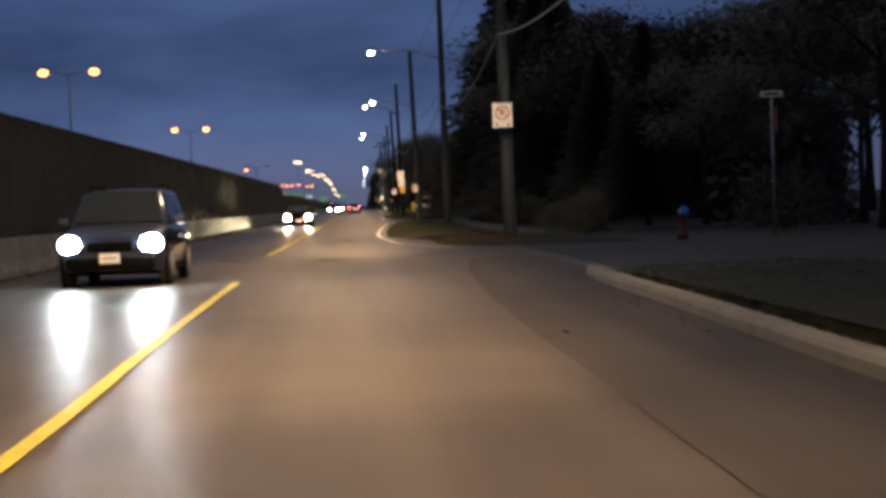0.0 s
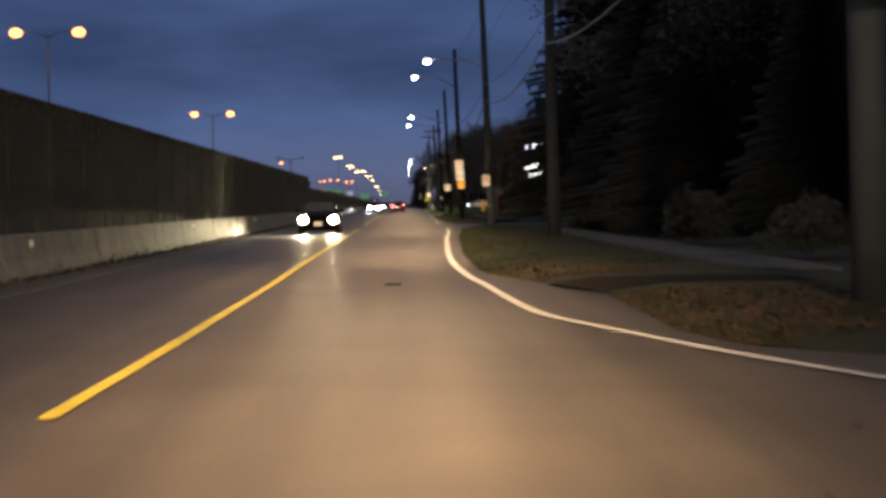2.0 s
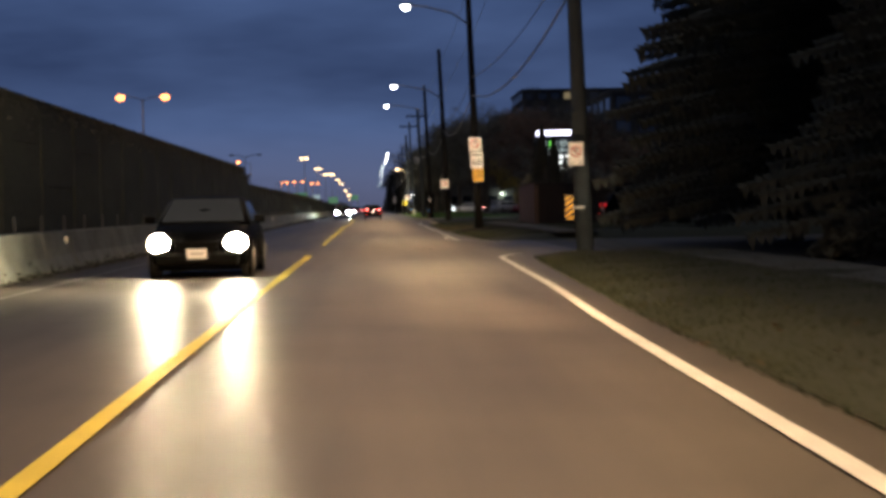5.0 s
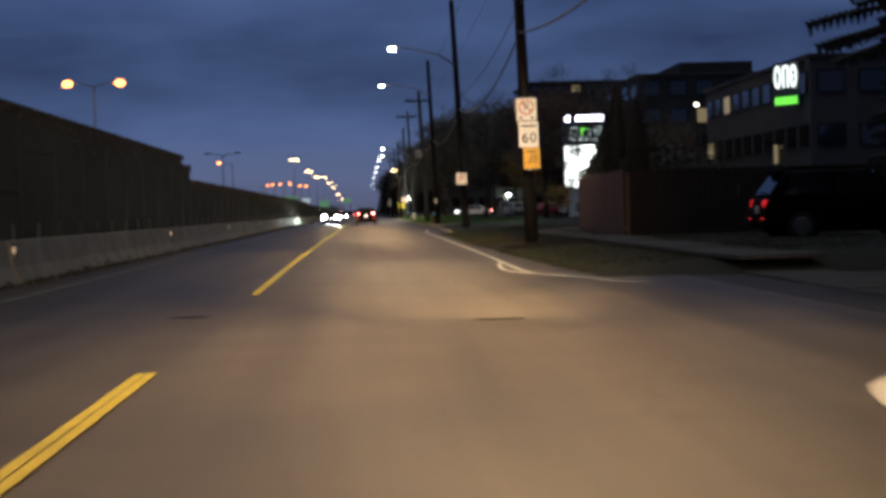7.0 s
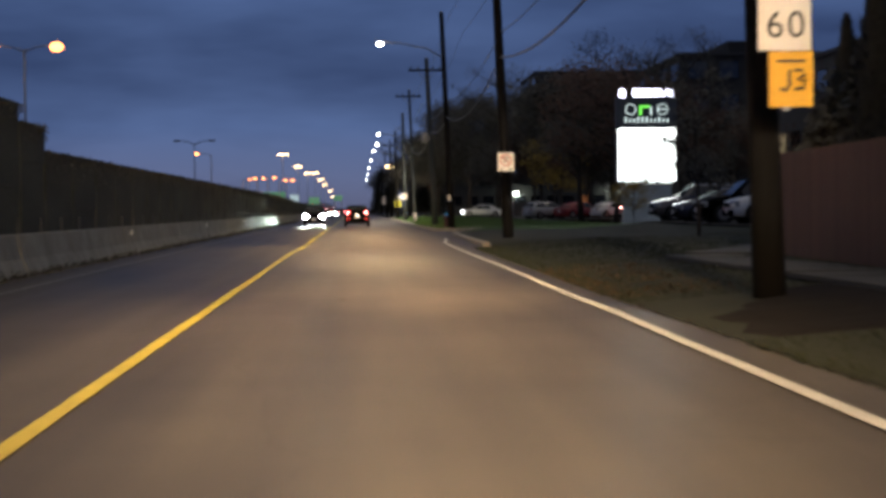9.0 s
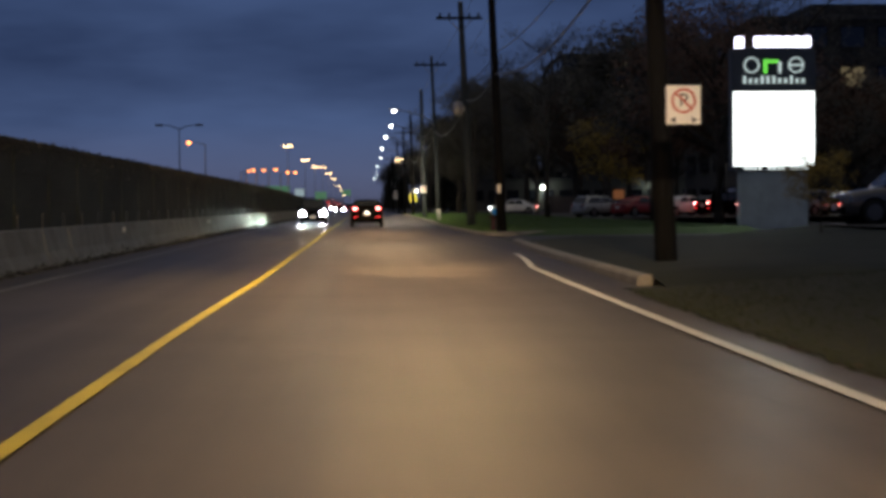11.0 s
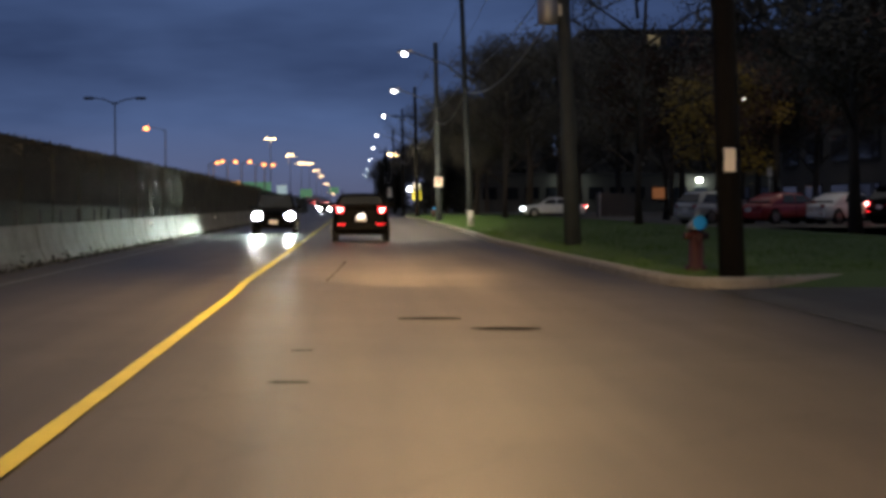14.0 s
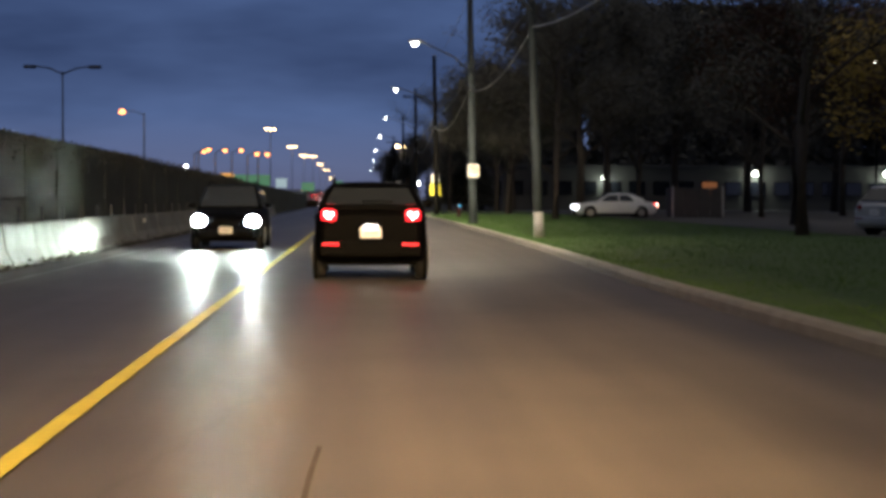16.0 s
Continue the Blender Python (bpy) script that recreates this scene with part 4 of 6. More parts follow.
def car(name, kind, paint, at, rz, label, head=None, tail=False, dim=False):
    L, W, H, belt, hood, clear, rg, rb, rf, wf, wr = CAR_KINDS[kind]
    c = thing(name, label, "car", at, rz)
    P = PAINTS[paint]
    h2, w2 = L / 2, W / 2
    back = belt if kind != "sedan" else belt - 0.02

    def section(y, w, z0, z1):
        half = [(0.0, z0), (w * 0.86, z0), (w * 0.96, z0 + 0.07), (w, z0 + 0.30), (w * 0.995, (z0 + z1) * 0.55), (w * 0.965, z1 - 0.09), (w * 0.90, z1 - 0.02), (w * 0.6, z1 + 0.012), (0.0, z1 + 0.02)]
        return [(x, y, z) for x, z in half] + [(-x, y, z) for x, z in half[-2:0:-1]]
    st = [(-h2, w2 * 0.80, clear + 0.22, back - 0.14), (-h2 + 0.05, w2 * 0.93, clear + 0.10, back - 0.04), (-h2 + 0.25, w2 * 0.985, clear + 0.02, back), (-1.0, w2, clear, belt),
          (0.3, w2, clear, belt), (wf, w2 * 0.99, clear, belt - 0.01), (wf + 0.35, w2 * 0.985, clear, hood), (h2 - 0.45, w2 * 0.96, clear + 0.02, hood - 0.07),
          (h2 - 0.12, w2 * 0.88, clear + 0.04, hood - 0.16), (h2, w2 * 0.72, clear + 0.12, hood - 0.30)]
    part("body", loft([section(*s) for s in st]), P, c)

    def cab(y, w, z):
        half = [(0.0, belt - 0.05), (w2 * 0.93, belt - 0.05), (w2 * 0.93, belt - 0.04), (w * 0.5 + w2 * 0.465, (belt + z) / 2), (w, z - 0.06), (w * 0.9, z - 0.005), (w * 0.5, z + 0.02), (0.0, z + 0.03)]
        return [(x, y, q) for x, q in half] + [(-x, y, q) for x, q in half[-2:0:-1]]
    rw = w2 * 0.76
    part("cabin", loft([cab(rg, w2 * 0.90, belt), cab(rg + 0.12, w2 * 0.86, belt + (H - belt) * 0.35), cab(rb, rw, H - 0.06), cab((rb + rf) / 2, rw, H - 0.02), cab(rf, rw, H - 0.05), cab(rf + (wf - rf) * 0.6, w2 * 0.83, belt + (H - belt) * 0.42), cab(wf, w2 * 0.88, belt)]), P, c)

    def pane(a, b, d, e, off):
        bm = bmesh.new()
        q = [Vector(p) for p in (a, b, d, e)]
        nrm = (q[1] - q[0]).cross(q[2] - q[0]).normalized() * off
        t = [bm.verts.new(p + nrm) for p in q]
        u = [bm.verts.new(p - nrm) for p in q]
        bm.faces.new(t), bm.faces.new(u[::-1])
        for k in range(4):
            bm.faces.new((t[k], u[k], u[(k + 1) % 4], t[(k + 1) % 4]))
        bmesh.ops.recalc_face_normals(bm, faces=bm.faces[:])
        return bm
    gz0, gz1 = belt + 0.04, H - 0.12
    part("windscreen", pane((-w2 * 0.82, wf + 0.01, belt + 0.03), (w2 * 0.82, wf + 0.01, belt + 0.03), (rw * 0.88, rf + 0.09, H - 0.07), (-rw * 0.88, rf + 0.09, H - 0.07), 0.02), CAR_GLASS, c)
    part("rear_window", pane((-w2 * 0.78, rg - 0.02, belt + 0.06), (w2 * 0.78, rg - 0.02, belt + 0.06), (rw * 0.86, rb - 0.05, H - 0.12), (-rw * 0.86, rb - 0.05, H - 0.12), 0.02), CAR_GLASS, c)
    mid = (rb + rf) / 2 + 0.1
    for s in (-1, 1):
        xo, xi = s * (w2 * 0.925 + 0.012), s * (rw * 0.985 + 0.02)
        part("side_window", pane((xo, rb - 0.1, gz0), (xo, mid - 0.04, gz0), (xi, mid - 0.04, gz1), (xi, rb + 0.18, gz1), 0.012), CAR_GLASS, c)
        part("side_window", pane((xo, mid + 0.04, gz0), (xo, wf - 0.25, gz0), (xi, rf - 0.02, gz1), (xi, mid + 0.04, gz1), 0.012), CAR_GLASS, c)
        part("door_seam", box((s * (w2 + 0.001), mid, (clear + belt) / 2 + 0.1), (0.012, 0.012, belt - clear - 0.25)), TRIM_BLACK, c)
        part("door_handle", box((s * (w2 + 0.012), mid - 0.22, belt - 0.16), (0.03, 0.18, 0.03), bevel=0.008), P, c)
        part("door_handle", box((s * (w2 + 0.012), mid + 0.78, belt - 0.16), (0.03, 0.18, 0.03), bevel=0.008), P, c)
        part("mirror", box((s * (w2 + 0.09), wf - 0.32, belt + 0.07), (0.20, 0.10, 0.14), bevel=0.035), P, c)
        part("sill", box((s * (w2 - 0.03), 0.0, clear + 0.05), (0.09, L * 0.50, 0.12), bevel=0.02), TRIM_BLACK, c)
        for y in (-h2 + 0.85, h2 - 0.88):
            part("wheel_arch", moved(tube([(0, 0, 0), (0.05, 0, 0)], wr + 0.075, 24), Matrix.Translation((s * (w2 - 0.035) - 0.025, y, wr))), TRIM_BLACK, c)
            wheel = part("wheel", moved(tube([(-0.105, 0, 0), (-0.09, 0, 0), (0.09, 0, 0), (0.105, 0, 0)], [wr - 0.03, wr, wr, wr - 0.03], 24), Matrix.Translation((s * (w2 - 0.085), y, wr))), RUBBER, c, "black rubber tyre on an alloy rim")
            part("rim", moved(tube([(-0.01, 0, 0), (0.01, 0, 0)], [wr * 0.66, wr * 0.6], 16), Matrix.Translation((s * (w2 + 0.022), y, wr))), RIM, wheel)
            for k in range(5):
                part("spoke", moved(box((0, 0, wr * 0.32), (0.02, 0.05, wr * 0.5), bevel=0.006), Matrix.Translation((s * (w2 + 0.038), y, wr)) @ Matrix.Rotation(k * 2 * math.pi / 5, 4, "X")), RIM, wheel)
        tz = belt - (0.11 if kind == "crossover" else 0.15)
        lamp = head or HEAD_OFF
        part("headlight", moved(blob((0, 0, 0), (0.42, 0.20, 0.33)) if head else box((0, 0, 0), (0.42, 0.14, 0.23), bevel=0.06), Matrix.Translation((s * w2 * 0.74, h2 - (0.09 if head else 0.14), hood - 0.29)) @ Matrix.Rotation(s * -0.5, 4, "Z")), lamp, c, "glowing headlight" if head else "")
        part("fog_lamp", box((s * w2 * 0.70, h2 - 0.06, clear + 0.22), (0.20, 0.10, 0.09), bevel=0.02), TRIM_BLACK, c)
        tl = part("tail_light", moved(box((0, 0, 0), (0.25, 0.14, 0.19), bevel=0.06), Matrix.Translation((s * w2 * 0.73, -h2 + (0.03 if kind == "crossover" else 0.06), tz)) @ Matrix.Rotation(s * 0.40, 4, "Z")), TAIL_DIM if dim else TAIL_ON if tail else TAIL_OFF, c, "glowing red tail light" if tail else "")
        if tail and not dim:
            part("brake_bulb", tube([(s * w2 * 0.73 - 0.065, -h2 - 0.085, tz + 0.045), (s * w2 * 0.73, -h2 - 0.085, tz - 0.05), (s * w2 * 0.73 + 0.065, -h2 - 0.085, tz + 0.045)], 0.026, 8), TAIL_CORE, tl)
        # on lit cars the reflectors glow, for headlight that they would throw back
        part("rear_reflector", box((s * w2 * 0.69, -h2 - 0.035, clear + 0.31), (0.27, 0.04, 0.032), bevel=0.012), TAIL_DIM if dim else TAIL_ON if tail else TAIL_OFF, c)
    part("grille", box((0, h2 - 0.02, hood - 0.33), (W * 0.42, 0.08, 0.17), bevel=0.03), TRIM_BLACK, c)
    part("front_bumper", box((0, h2 - 0.07, clear + 0.17), (W * 0.80, 0.20, 0.22), bevel=0.06), TRIM_BLACK, c)
    part("rear_bumper", box((0, -h2 + 0.06, clear + 0.24), (W * 0.88, 0.20, 0.26), bevel=0.06), P if kind in ("sedan", "hatch") else TRIM_BLACK, c)
    part("underbody", box((0, 0, clear + 0.02), (W * 0.8, L * 0.86, 0.12)), TRIM_BLACK, c)
    for y, z, s in ((-h2 - 0.015, 0.77 if kind == "crossover" else belt - 0.29, -1), (h2 + 0.035, clear + 0.26, 1)):
        pt = part("plate", box((0, y, z), (0.34, 0.02, 0.17), bevel=0.004), PLATE, c, "white plate with plain bars")
        part("bar", box((0, y + s * 0.012, z), (0.22, 0.006, 0.045)), PLATE_GREY, pt)
    if kind in ("suv", "crossover"):
        for s in (-1, 1):
            part("roof_rail", tube([(s * rw * 0.86, rb + 0.15, H - 0.03), (s * rw * 0.86, rb + 0.3, H + 0.05), (s * rw * 0.86, rf - 0.2, H + 0.05), (s * rw * 0.86, rf - 0.05, H - 0.03)], 0.02, 6), TRIM_BLACK, c)
        if kind == "suv":
            part("spoiler", box((0, rb - 0.12, H - 0.05), (rw * 1.8, 0.24, 0.06), bevel=0.02), P, c)
        part("wiper", box((0.1, rg - 0.03, belt + 0.12), (0.5, 0.02, 0.02)), TRIM_BLACK, c)
        part("exhaust", tube([(0.5, -h2 - 0.02, clear + 0.02), (0.5, -h2 + 0.3, clear + 0.02)], 0.035, 8), TRIM_BLACK, c)
    if tail and kind == "crossover":
        part("plate_lamp", box((0, -h2 - 0.035, 0.87), (0.20, 0.06, 0.025)), glowing("plate_lamp_glow", (1.0, 0.97, 0.92), 13.0), c)
    return c


def beams(x, y, z, colour, power):
    """Dipped headlight beams of a car that faces -y."""
    for s in (-0.66, 0.66):
        spot("headlight_beam", look((x + s, y - 0.14, z), (x + s - 6, y - 8.5, -0.55)), power, colour, 120, 1.0, 0.06, (1.0, 0.10))
        spot("headlight_beam", look((x + s, y - 0.14, z), (x + s - 5.4, y - 26, 0.12)), power * 1.7, colour, 20, 1.0, 0.06, (1.0, 0.28))


PI = math.pi
car("suv", "crossover", "black", (0.31, 261.65, 0.0), 0.0, "black suv with glowing red tail lights on the road", None, True)
car("oncoming_car", "sedan", "black", (-3.17, 106.75, 0.0), PI, "dark oncoming sedan with glowing warm headlights", HEAD_ON)
car("oncoming_suv", "suv", "black", (-3.28, 277.85, 0.0), PI, "dark oncoming suv with glowing white headlights", HEAD_COLD)
car("oncoming_suv", "suv", "blue", (-3.55, 27.4, 0.0), PI, "dark oncoming suv with glowing white headlights", HEAD_NEAR)
beams(-3.17, 104.25, 0.64, (1.0, 0.80, 0.50), 3600)
beams(-3.28, 275.43, 0.74, (0.85, 1.0, 0.92), 3600)
beams(-3.55, 24.95, 0.74, (0.85, 0.95, 1.0), 1200)
# queue ahead
for x, y, p, k in ((0.0, 352, "black", "suv"), (0.1, 380, "grey", "sedan"), (0.0, 424, "red", "hatch"), (-0.2, 472, "black", "suv"), (0.1, 524, "silver", "sedan"), (-0.4, 568, "black", "suv"), (0.2, 600, "grey", "hatch"), (-2.8, 616, "red", "sedan"), (0.3, 640, "black", "sedan"), (-2.6, 664, "grey", "suv"), (0.4, 688, "red", "sedan"), (-2.4, 716, "black", "hatch"), (0.6, 744, "grey", "sedan"), (-2.2, 776, "black", "suv")):
    car("queued_car", k, p, (x - road_bend(y), y, road_rise(y)), 0.0, "queued car with red tail lights far down the road", None, True)
for x, y in ((-3.7, 452), (-3.9, 580)):
    car("distant_car", "sedan", "black", (x - road_bend(y), y, road_rise(y)), PI, "distant oncoming car with lit headlights", HEAD_NEAR)
# parked cars beside the pylon sign
for x, y, p, k, r in ((15.95, 194.87, "white", "suv", PI / 2), (15.9, 200.05, "black", "suv", PI / 2), (16.1, 205.48, "blue", "sedan", PI / 2), (16.05, 210.84, "grey", "suv", PI / 2)):
    car("parked_car", k, p, (x, y, 0.57), r, f"{p} {k} parked on the asphalt car park", None, False)
car("driveway_suv", "suv", "black", (11.85, 144.5, 0.2), -PI / 2, "black suv standing on the driveway with dim red tail lights", None, True, True)
# car park behind the lawn
for x, y, p, k, r in ((17.05, 281.77, "silver", "hatch", -1.05), (20.02, 281.03, "red", "sedan", -1.04), (23.04, 281.42, "white", "sedan", -1.04), (25.96, 280.86, "black", "suv", -1.04), (28.8, 279.61, "blue", "sedan", -1.04), (30.92, 274.32, "silver", "suv", -1.04), (34.1, 274.08, "black", "sedan", -1.04), (37.38, 273.84, "grey", "suv", -1.04)):
    car("parked_car", k, p, (x, y, 0.30), r, f"{p} {k} parked behind the lawn", None, p in ("black", "blue"))
car("white_sedan", "sedan", "white", (14.97, 328.7, 0.27), PI / 2, "white sedan with lit lights behind the lawn", HEAD_DIM, True)

# ---------------------------------------------------------------- trees


def leafy_crown(rnd, tips, n, spread, size):
    v, f = [], []
    for _ in range(n):
        t = rnd.choice(tips)
        p = t + Vector((rnd.gauss(0, 1), rnd.gauss(0, 1), rnd.gauss(0, 0.8))).normalized() * (spread * 1.6 * rnd.random() ** 0.6)
        a = Vector((rnd.gauss(0, 1), rnd.gauss(0, 1), rnd.gauss(0, 0.6))).normalized() * size * rnd.uniform(0.6, 1.4)
        b = a.orthogonal().normalized() * size * rnd.uniform(0.3, 0.6)
        i = len(v)
        v += [p - a, p + b, p + a, p - b]
        f.append((i, i + 1, i + 2, i + 3))
    return v, f


def tree(seed, h, crown_r, leaf, leaves, label, leaf_size=0.13, trunk_r=0.22, bare=0.28, spread=0.2):
    rnd = random.Random(seed)
    t = thing("tree", label, "tree", group="roadside trees")
    bm = bmesh.new()
    fork = h * bare
    top = Vector((rnd.uniform(-0.3, 0.3), rnd.uniform(-0.3, 0.3), h * 0.9))
    line = [Vector((0, 0, -0.2)), Vector((rnd.uniform(-0.1, 0.1), rnd.uniform(-0.1, 0.1), fork)), Vector((top.x * 0.5, top.y * 0.5, h * 0.6)), top]
    add_tube(bm, line, [trunk_r * 1.25, trunk_r * 0.85, trunk_r * 0.5, 0.04], 10)
    tips = [top]
    for k in range(11):
        z = fork + (h * 0.85 - fork) * (k / 11)
        a = k * 2.4 + rnd.uniform(-0.4, 0.4)
        reach = crown_r * (0.55 + 0.45 * math.sin(math.pi * (0.25 + 0.7 * k / 11))) * rnd.uniform(0.75, 1.1)
        o = Vector((line[1].x, line[1].y, z))
        m1 = o + Vector((math.cos(a) * reach * 0.5, math.sin(a) * reach * 0.5, reach * 0.35))
        e1 = o + Vector((math.cos(a) * reach, math.sin(a) * reach, reach * 0.55 + rnd.uniform(-0.3, 0.5)))
        add_tube(bm, [o, m1, e1], [trunk_r * 0.38, trunk_r * 0.22, 0.02], 6)
        tips += [m1.lerp(e1, 0.3), e1, e1]
        for q in range(8):
            s = m1.lerp(e1, rnd.uniform(0, 0.9))
            e2 = s + Vector((rnd.gauss(0, 0.5), rnd.gauss(0, 0.5), rnd.uniform(0.1, 0.9))) * crown_r * 0.4
            add_tube(bm, [s, e2], [trunk_r * 0.14, 0.012], 5)
            tips.append(e2)
    part("trunk", bm, BARK, t)
    v, f = leafy_crown(rnd, tips, leaves, crown_r * spread, leaf_size)
    part("crown", soup("crown", v, f, leaf), leaf, t)
    return t


def spruce(seed, h, r, label, branches=190, low=0.05):
    rnd = random.Random(seed)
    t = thing("spruce", label, "tree", group="roadside spruces")
    part("trunk", tube([(0, 0, -0.2), (0, 0, h * 0.5), (0, 0, h)], [0.26, 0.15, 0.02], 8), BARK, t)
    v, f = [], []
    for k in range(branches):
        s = (k + rnd.random()) / branches
        z = h * (low + (0.99 - low) * s)
        ln = r * ((1 - s) * (1 - low) / 0.95) ** 0.8 * rnd.uniform(0.78, 1.15) + 0.15
        a = k * 2.399 + rnd.uniform(-0.3, 0.3)
        d = Vector((math.cos(a), math.sin(a), 0))
        side = Vector((-d.y, d.x, 0))
        n = max(4, int(ln * 7))
        for q in range(n):
            u = (q + 0.5) / n
            p = d * ln * u + Vector((0, 0, z + 0.25 * ln * (u * 0.6 - u * u * 0.9)))
            for sg in (-1, 1):
                w = (0.10 + 0.34 * ln * 0.3 * (1 - u)) * rnd.uniform(0.7, 1.3)
                tip = p + side * sg * w + d * w * 0.6 - Vector((0, 0, w * rnd.uniform(0.2, 0.7)))
                base2 = p + d * 0.16
                i = len(v)
                v += [p - d * 0.05, base2 + Vector((0, 0, 0.03)), tip]
                f.append((i, i + 1, i + 2))
                dr = p - Vector((0, 0, rnd.uniform(0.15, 0.35))) + side * sg * 0.06
                i = len(v)
                v += [p - d * 0.08, p + d * 0.12, dr]
                f.append((i, i + 1, i + 2))
    part("crown", soup("crown", v, f, NEEDLES), NEEDLES, t)
    return t


def plant_at(src, x, y, z, s, rz, wide=1.0):
    return copy_thing(src, Matrix.Translation((x, y, z)) @ Matrix.Rotation(rz, 4, "Z") @ Matrix.Diagonal((s * wide, s * wide, s, 1)))


spr = spruce("a", 16.0, 4.6, "tall dark spruce with drooping branches", 560)
spr.matrix_world = pose(12.1, 123, 0.1, 0, 0, 57)
high_spruce = spruce("b", 16.0, 4.6, "tall dark spruce with a bare lower trunk", 340, 0.27)
high_spruce.matrix_world = pose(13.6, 139.6, 0.2, 0, 0, 20)
for x, y, s, r in ((11.7, 115, 1.12, 2.2), (13.0, 106, 1.0, 0.9), (13.4, 99, 0.9, 5.0), (12.5, 94, 0.84, 3.1), (13.2, 81, 0.55, 0.4), (19.5, 132, 0.85, 5.1), (20.0, 114, 0.62, 1.9), (20.5, 96, 0.6, 4.0), (19.0, 153, 0.9, 2.6), (13.2, 68, 0.55, 0.2), (12.5, 424, 0.9, 1.0), (16.5, 452, 1.1, 2.0), (6.8, 540, 0.72, 3.0), (8.6, 524, 0.62, 1.3), (19.0, 550, 1.3, 0.3)):
    plant_at(spr, x, y, 0.1, s, r, 1.2 if 80 < y < 125 else 1.0)
dark = tree("dark", 10.5, 4.2, LEAF_DARK, 15000, "broad dark leafy tree beside the road", 0.14)
dark.matrix_world = pose(17.5, 49, 0.1)
for x, y, s, r in ((15.5, 67, 0.62, 1.0), (15.2, 92, 1.05, 2.4), (14.2, 112, 1.25, 0.8), (20.5, 61, 0.75, 1.7), (30.0, 80, 1.3, 0.5), (28.0, 116, 1.3, 0.1), (27.5, 140, 1.2, 2.9), (33.0, 100, 1.4, 1.0), (14.0, 336, 1.3, 0.3), (20.0, 364, 1.5, 1.3), (27.0, 372, 1.6, 2.3), (35.0, 380, 1.6, 3.3), (44.0, 384, 1.6, 4.3), (54.0, 376, 1.6, 5.3), (64.0, 360, 1.6, 0.8), (40.0, 260, 0.9, 0.4), (48.0, 256, 0.9, 0.7), (24.0, 66, 1.2, 1.0), (27.0, 42, 1.15, 2.0), (20.0, 80, 0.9, 3.0), (22.0, 104, 1.1, 4.0), (17.5, 262, 1.05, 1.5), (11.0, 352, 1.0, 4.4), (12.5, 380, 1.1, 0.7), (16.0, 401, 1.2, 2.2),
                (21.0, 45, 0.5, 0.4), (24.5, 39, 0.55, 1.4), (28.5, 50, 0.6, 2.4), (32.0, 40, 0.6, 3.4), (36.0, 56, 0.7, 4.4), (30.0, 24, 1.1, 0.2), (36.0, -4, 1.2, 0.9), (22.0, 4, 1.0, 3.3), (29.0, 261, 0.75, 0.9), (24.5, 292, 0.9, 3.8), (19.0, 480, 1.3, 0.2), (24.0, 524, 1.4, 2.0), (15.5, 600, 1.4, 4.0), (22.0, 680, 1.6, 1.0), (13.0, 760, 1.5, 2.0),
                (72.0, 344, 2.0, 0.3), (82.0, 380, 2.1, 1.3), (94.0, 356, 2.1, 2.3), (106.0, 392, 2.2, 3.3), (88.0, 430, 2.3, 4.3), (70.0, 452, 2.3, 5.3), (112.0, 448, 2.4, 0.9)):
    plant_at(dark, x, y, 0.1, s, r)
thin = tree("thin", 12.0, 4.4, LEAF_DARK, 9000, "tall half-bare tree with thin branches", 0.06, 0.2, 0.2, 0.12)
thin.matrix_world = pose(21.5, 243, 0.1)
for x, y, s, r in ((13.2, 281, 1.1, 2.0), (10.8, 322, 1.05, 3.0), (20.0, 256, 1.1, 4.4), (27.0, 246, 0.65, 0.8), (25.0, 334, 1.0, 1.2), (33.0, 344, 1.2, 2.2), (10.0, 410, 1.1, 1.1), (10.5, 444, 1.2, 5.0), (19.0, 344, 1.2, 3.9)):
    plant_at(thin, x, y, 0.1, s, r)
rust = tree("rust", 9.5, 4.0, LEAF_RUST, 7000, "tree with dark trunk and rust brown autumn leaves", 0.13, 0.24, 0.30)
rust.matrix_world = pose(17.0, 241.6, 0.2)
for x, y, s, r in ((21.6, 289, 0.95, 1.3), (23.0, 263, 1.05, 2.6), (18.2, 300.6, 1.0, 4.0), (28.0, 256, 0.8, 5.2)):
    plant_at(rust, x, y, 0.2, s, r)
gold = tree("gold", 7.0, 2.8, LEAF_YELLOW, 3200, "small tree with sparse yellow autumn leaves", 0.12, 0.14, 0.28)
gold.matrix_world = pose(18.6, 288, 0.2)
plant_at(gold, 38.0, 336.0, 0.2, 1.0, 2.0)
plant_at(gold, 12.3, 207.0, 0.35, 0.29, 1.0)

sapling = tree("sapling", 5.2, 1.15, LEAF_DARK, 1700, "slender young tree with small dark leaves on the verge", 0.07, 0.06, 0.22)
sapling.matrix_world = pose(10.8, 186.0, 0.2)

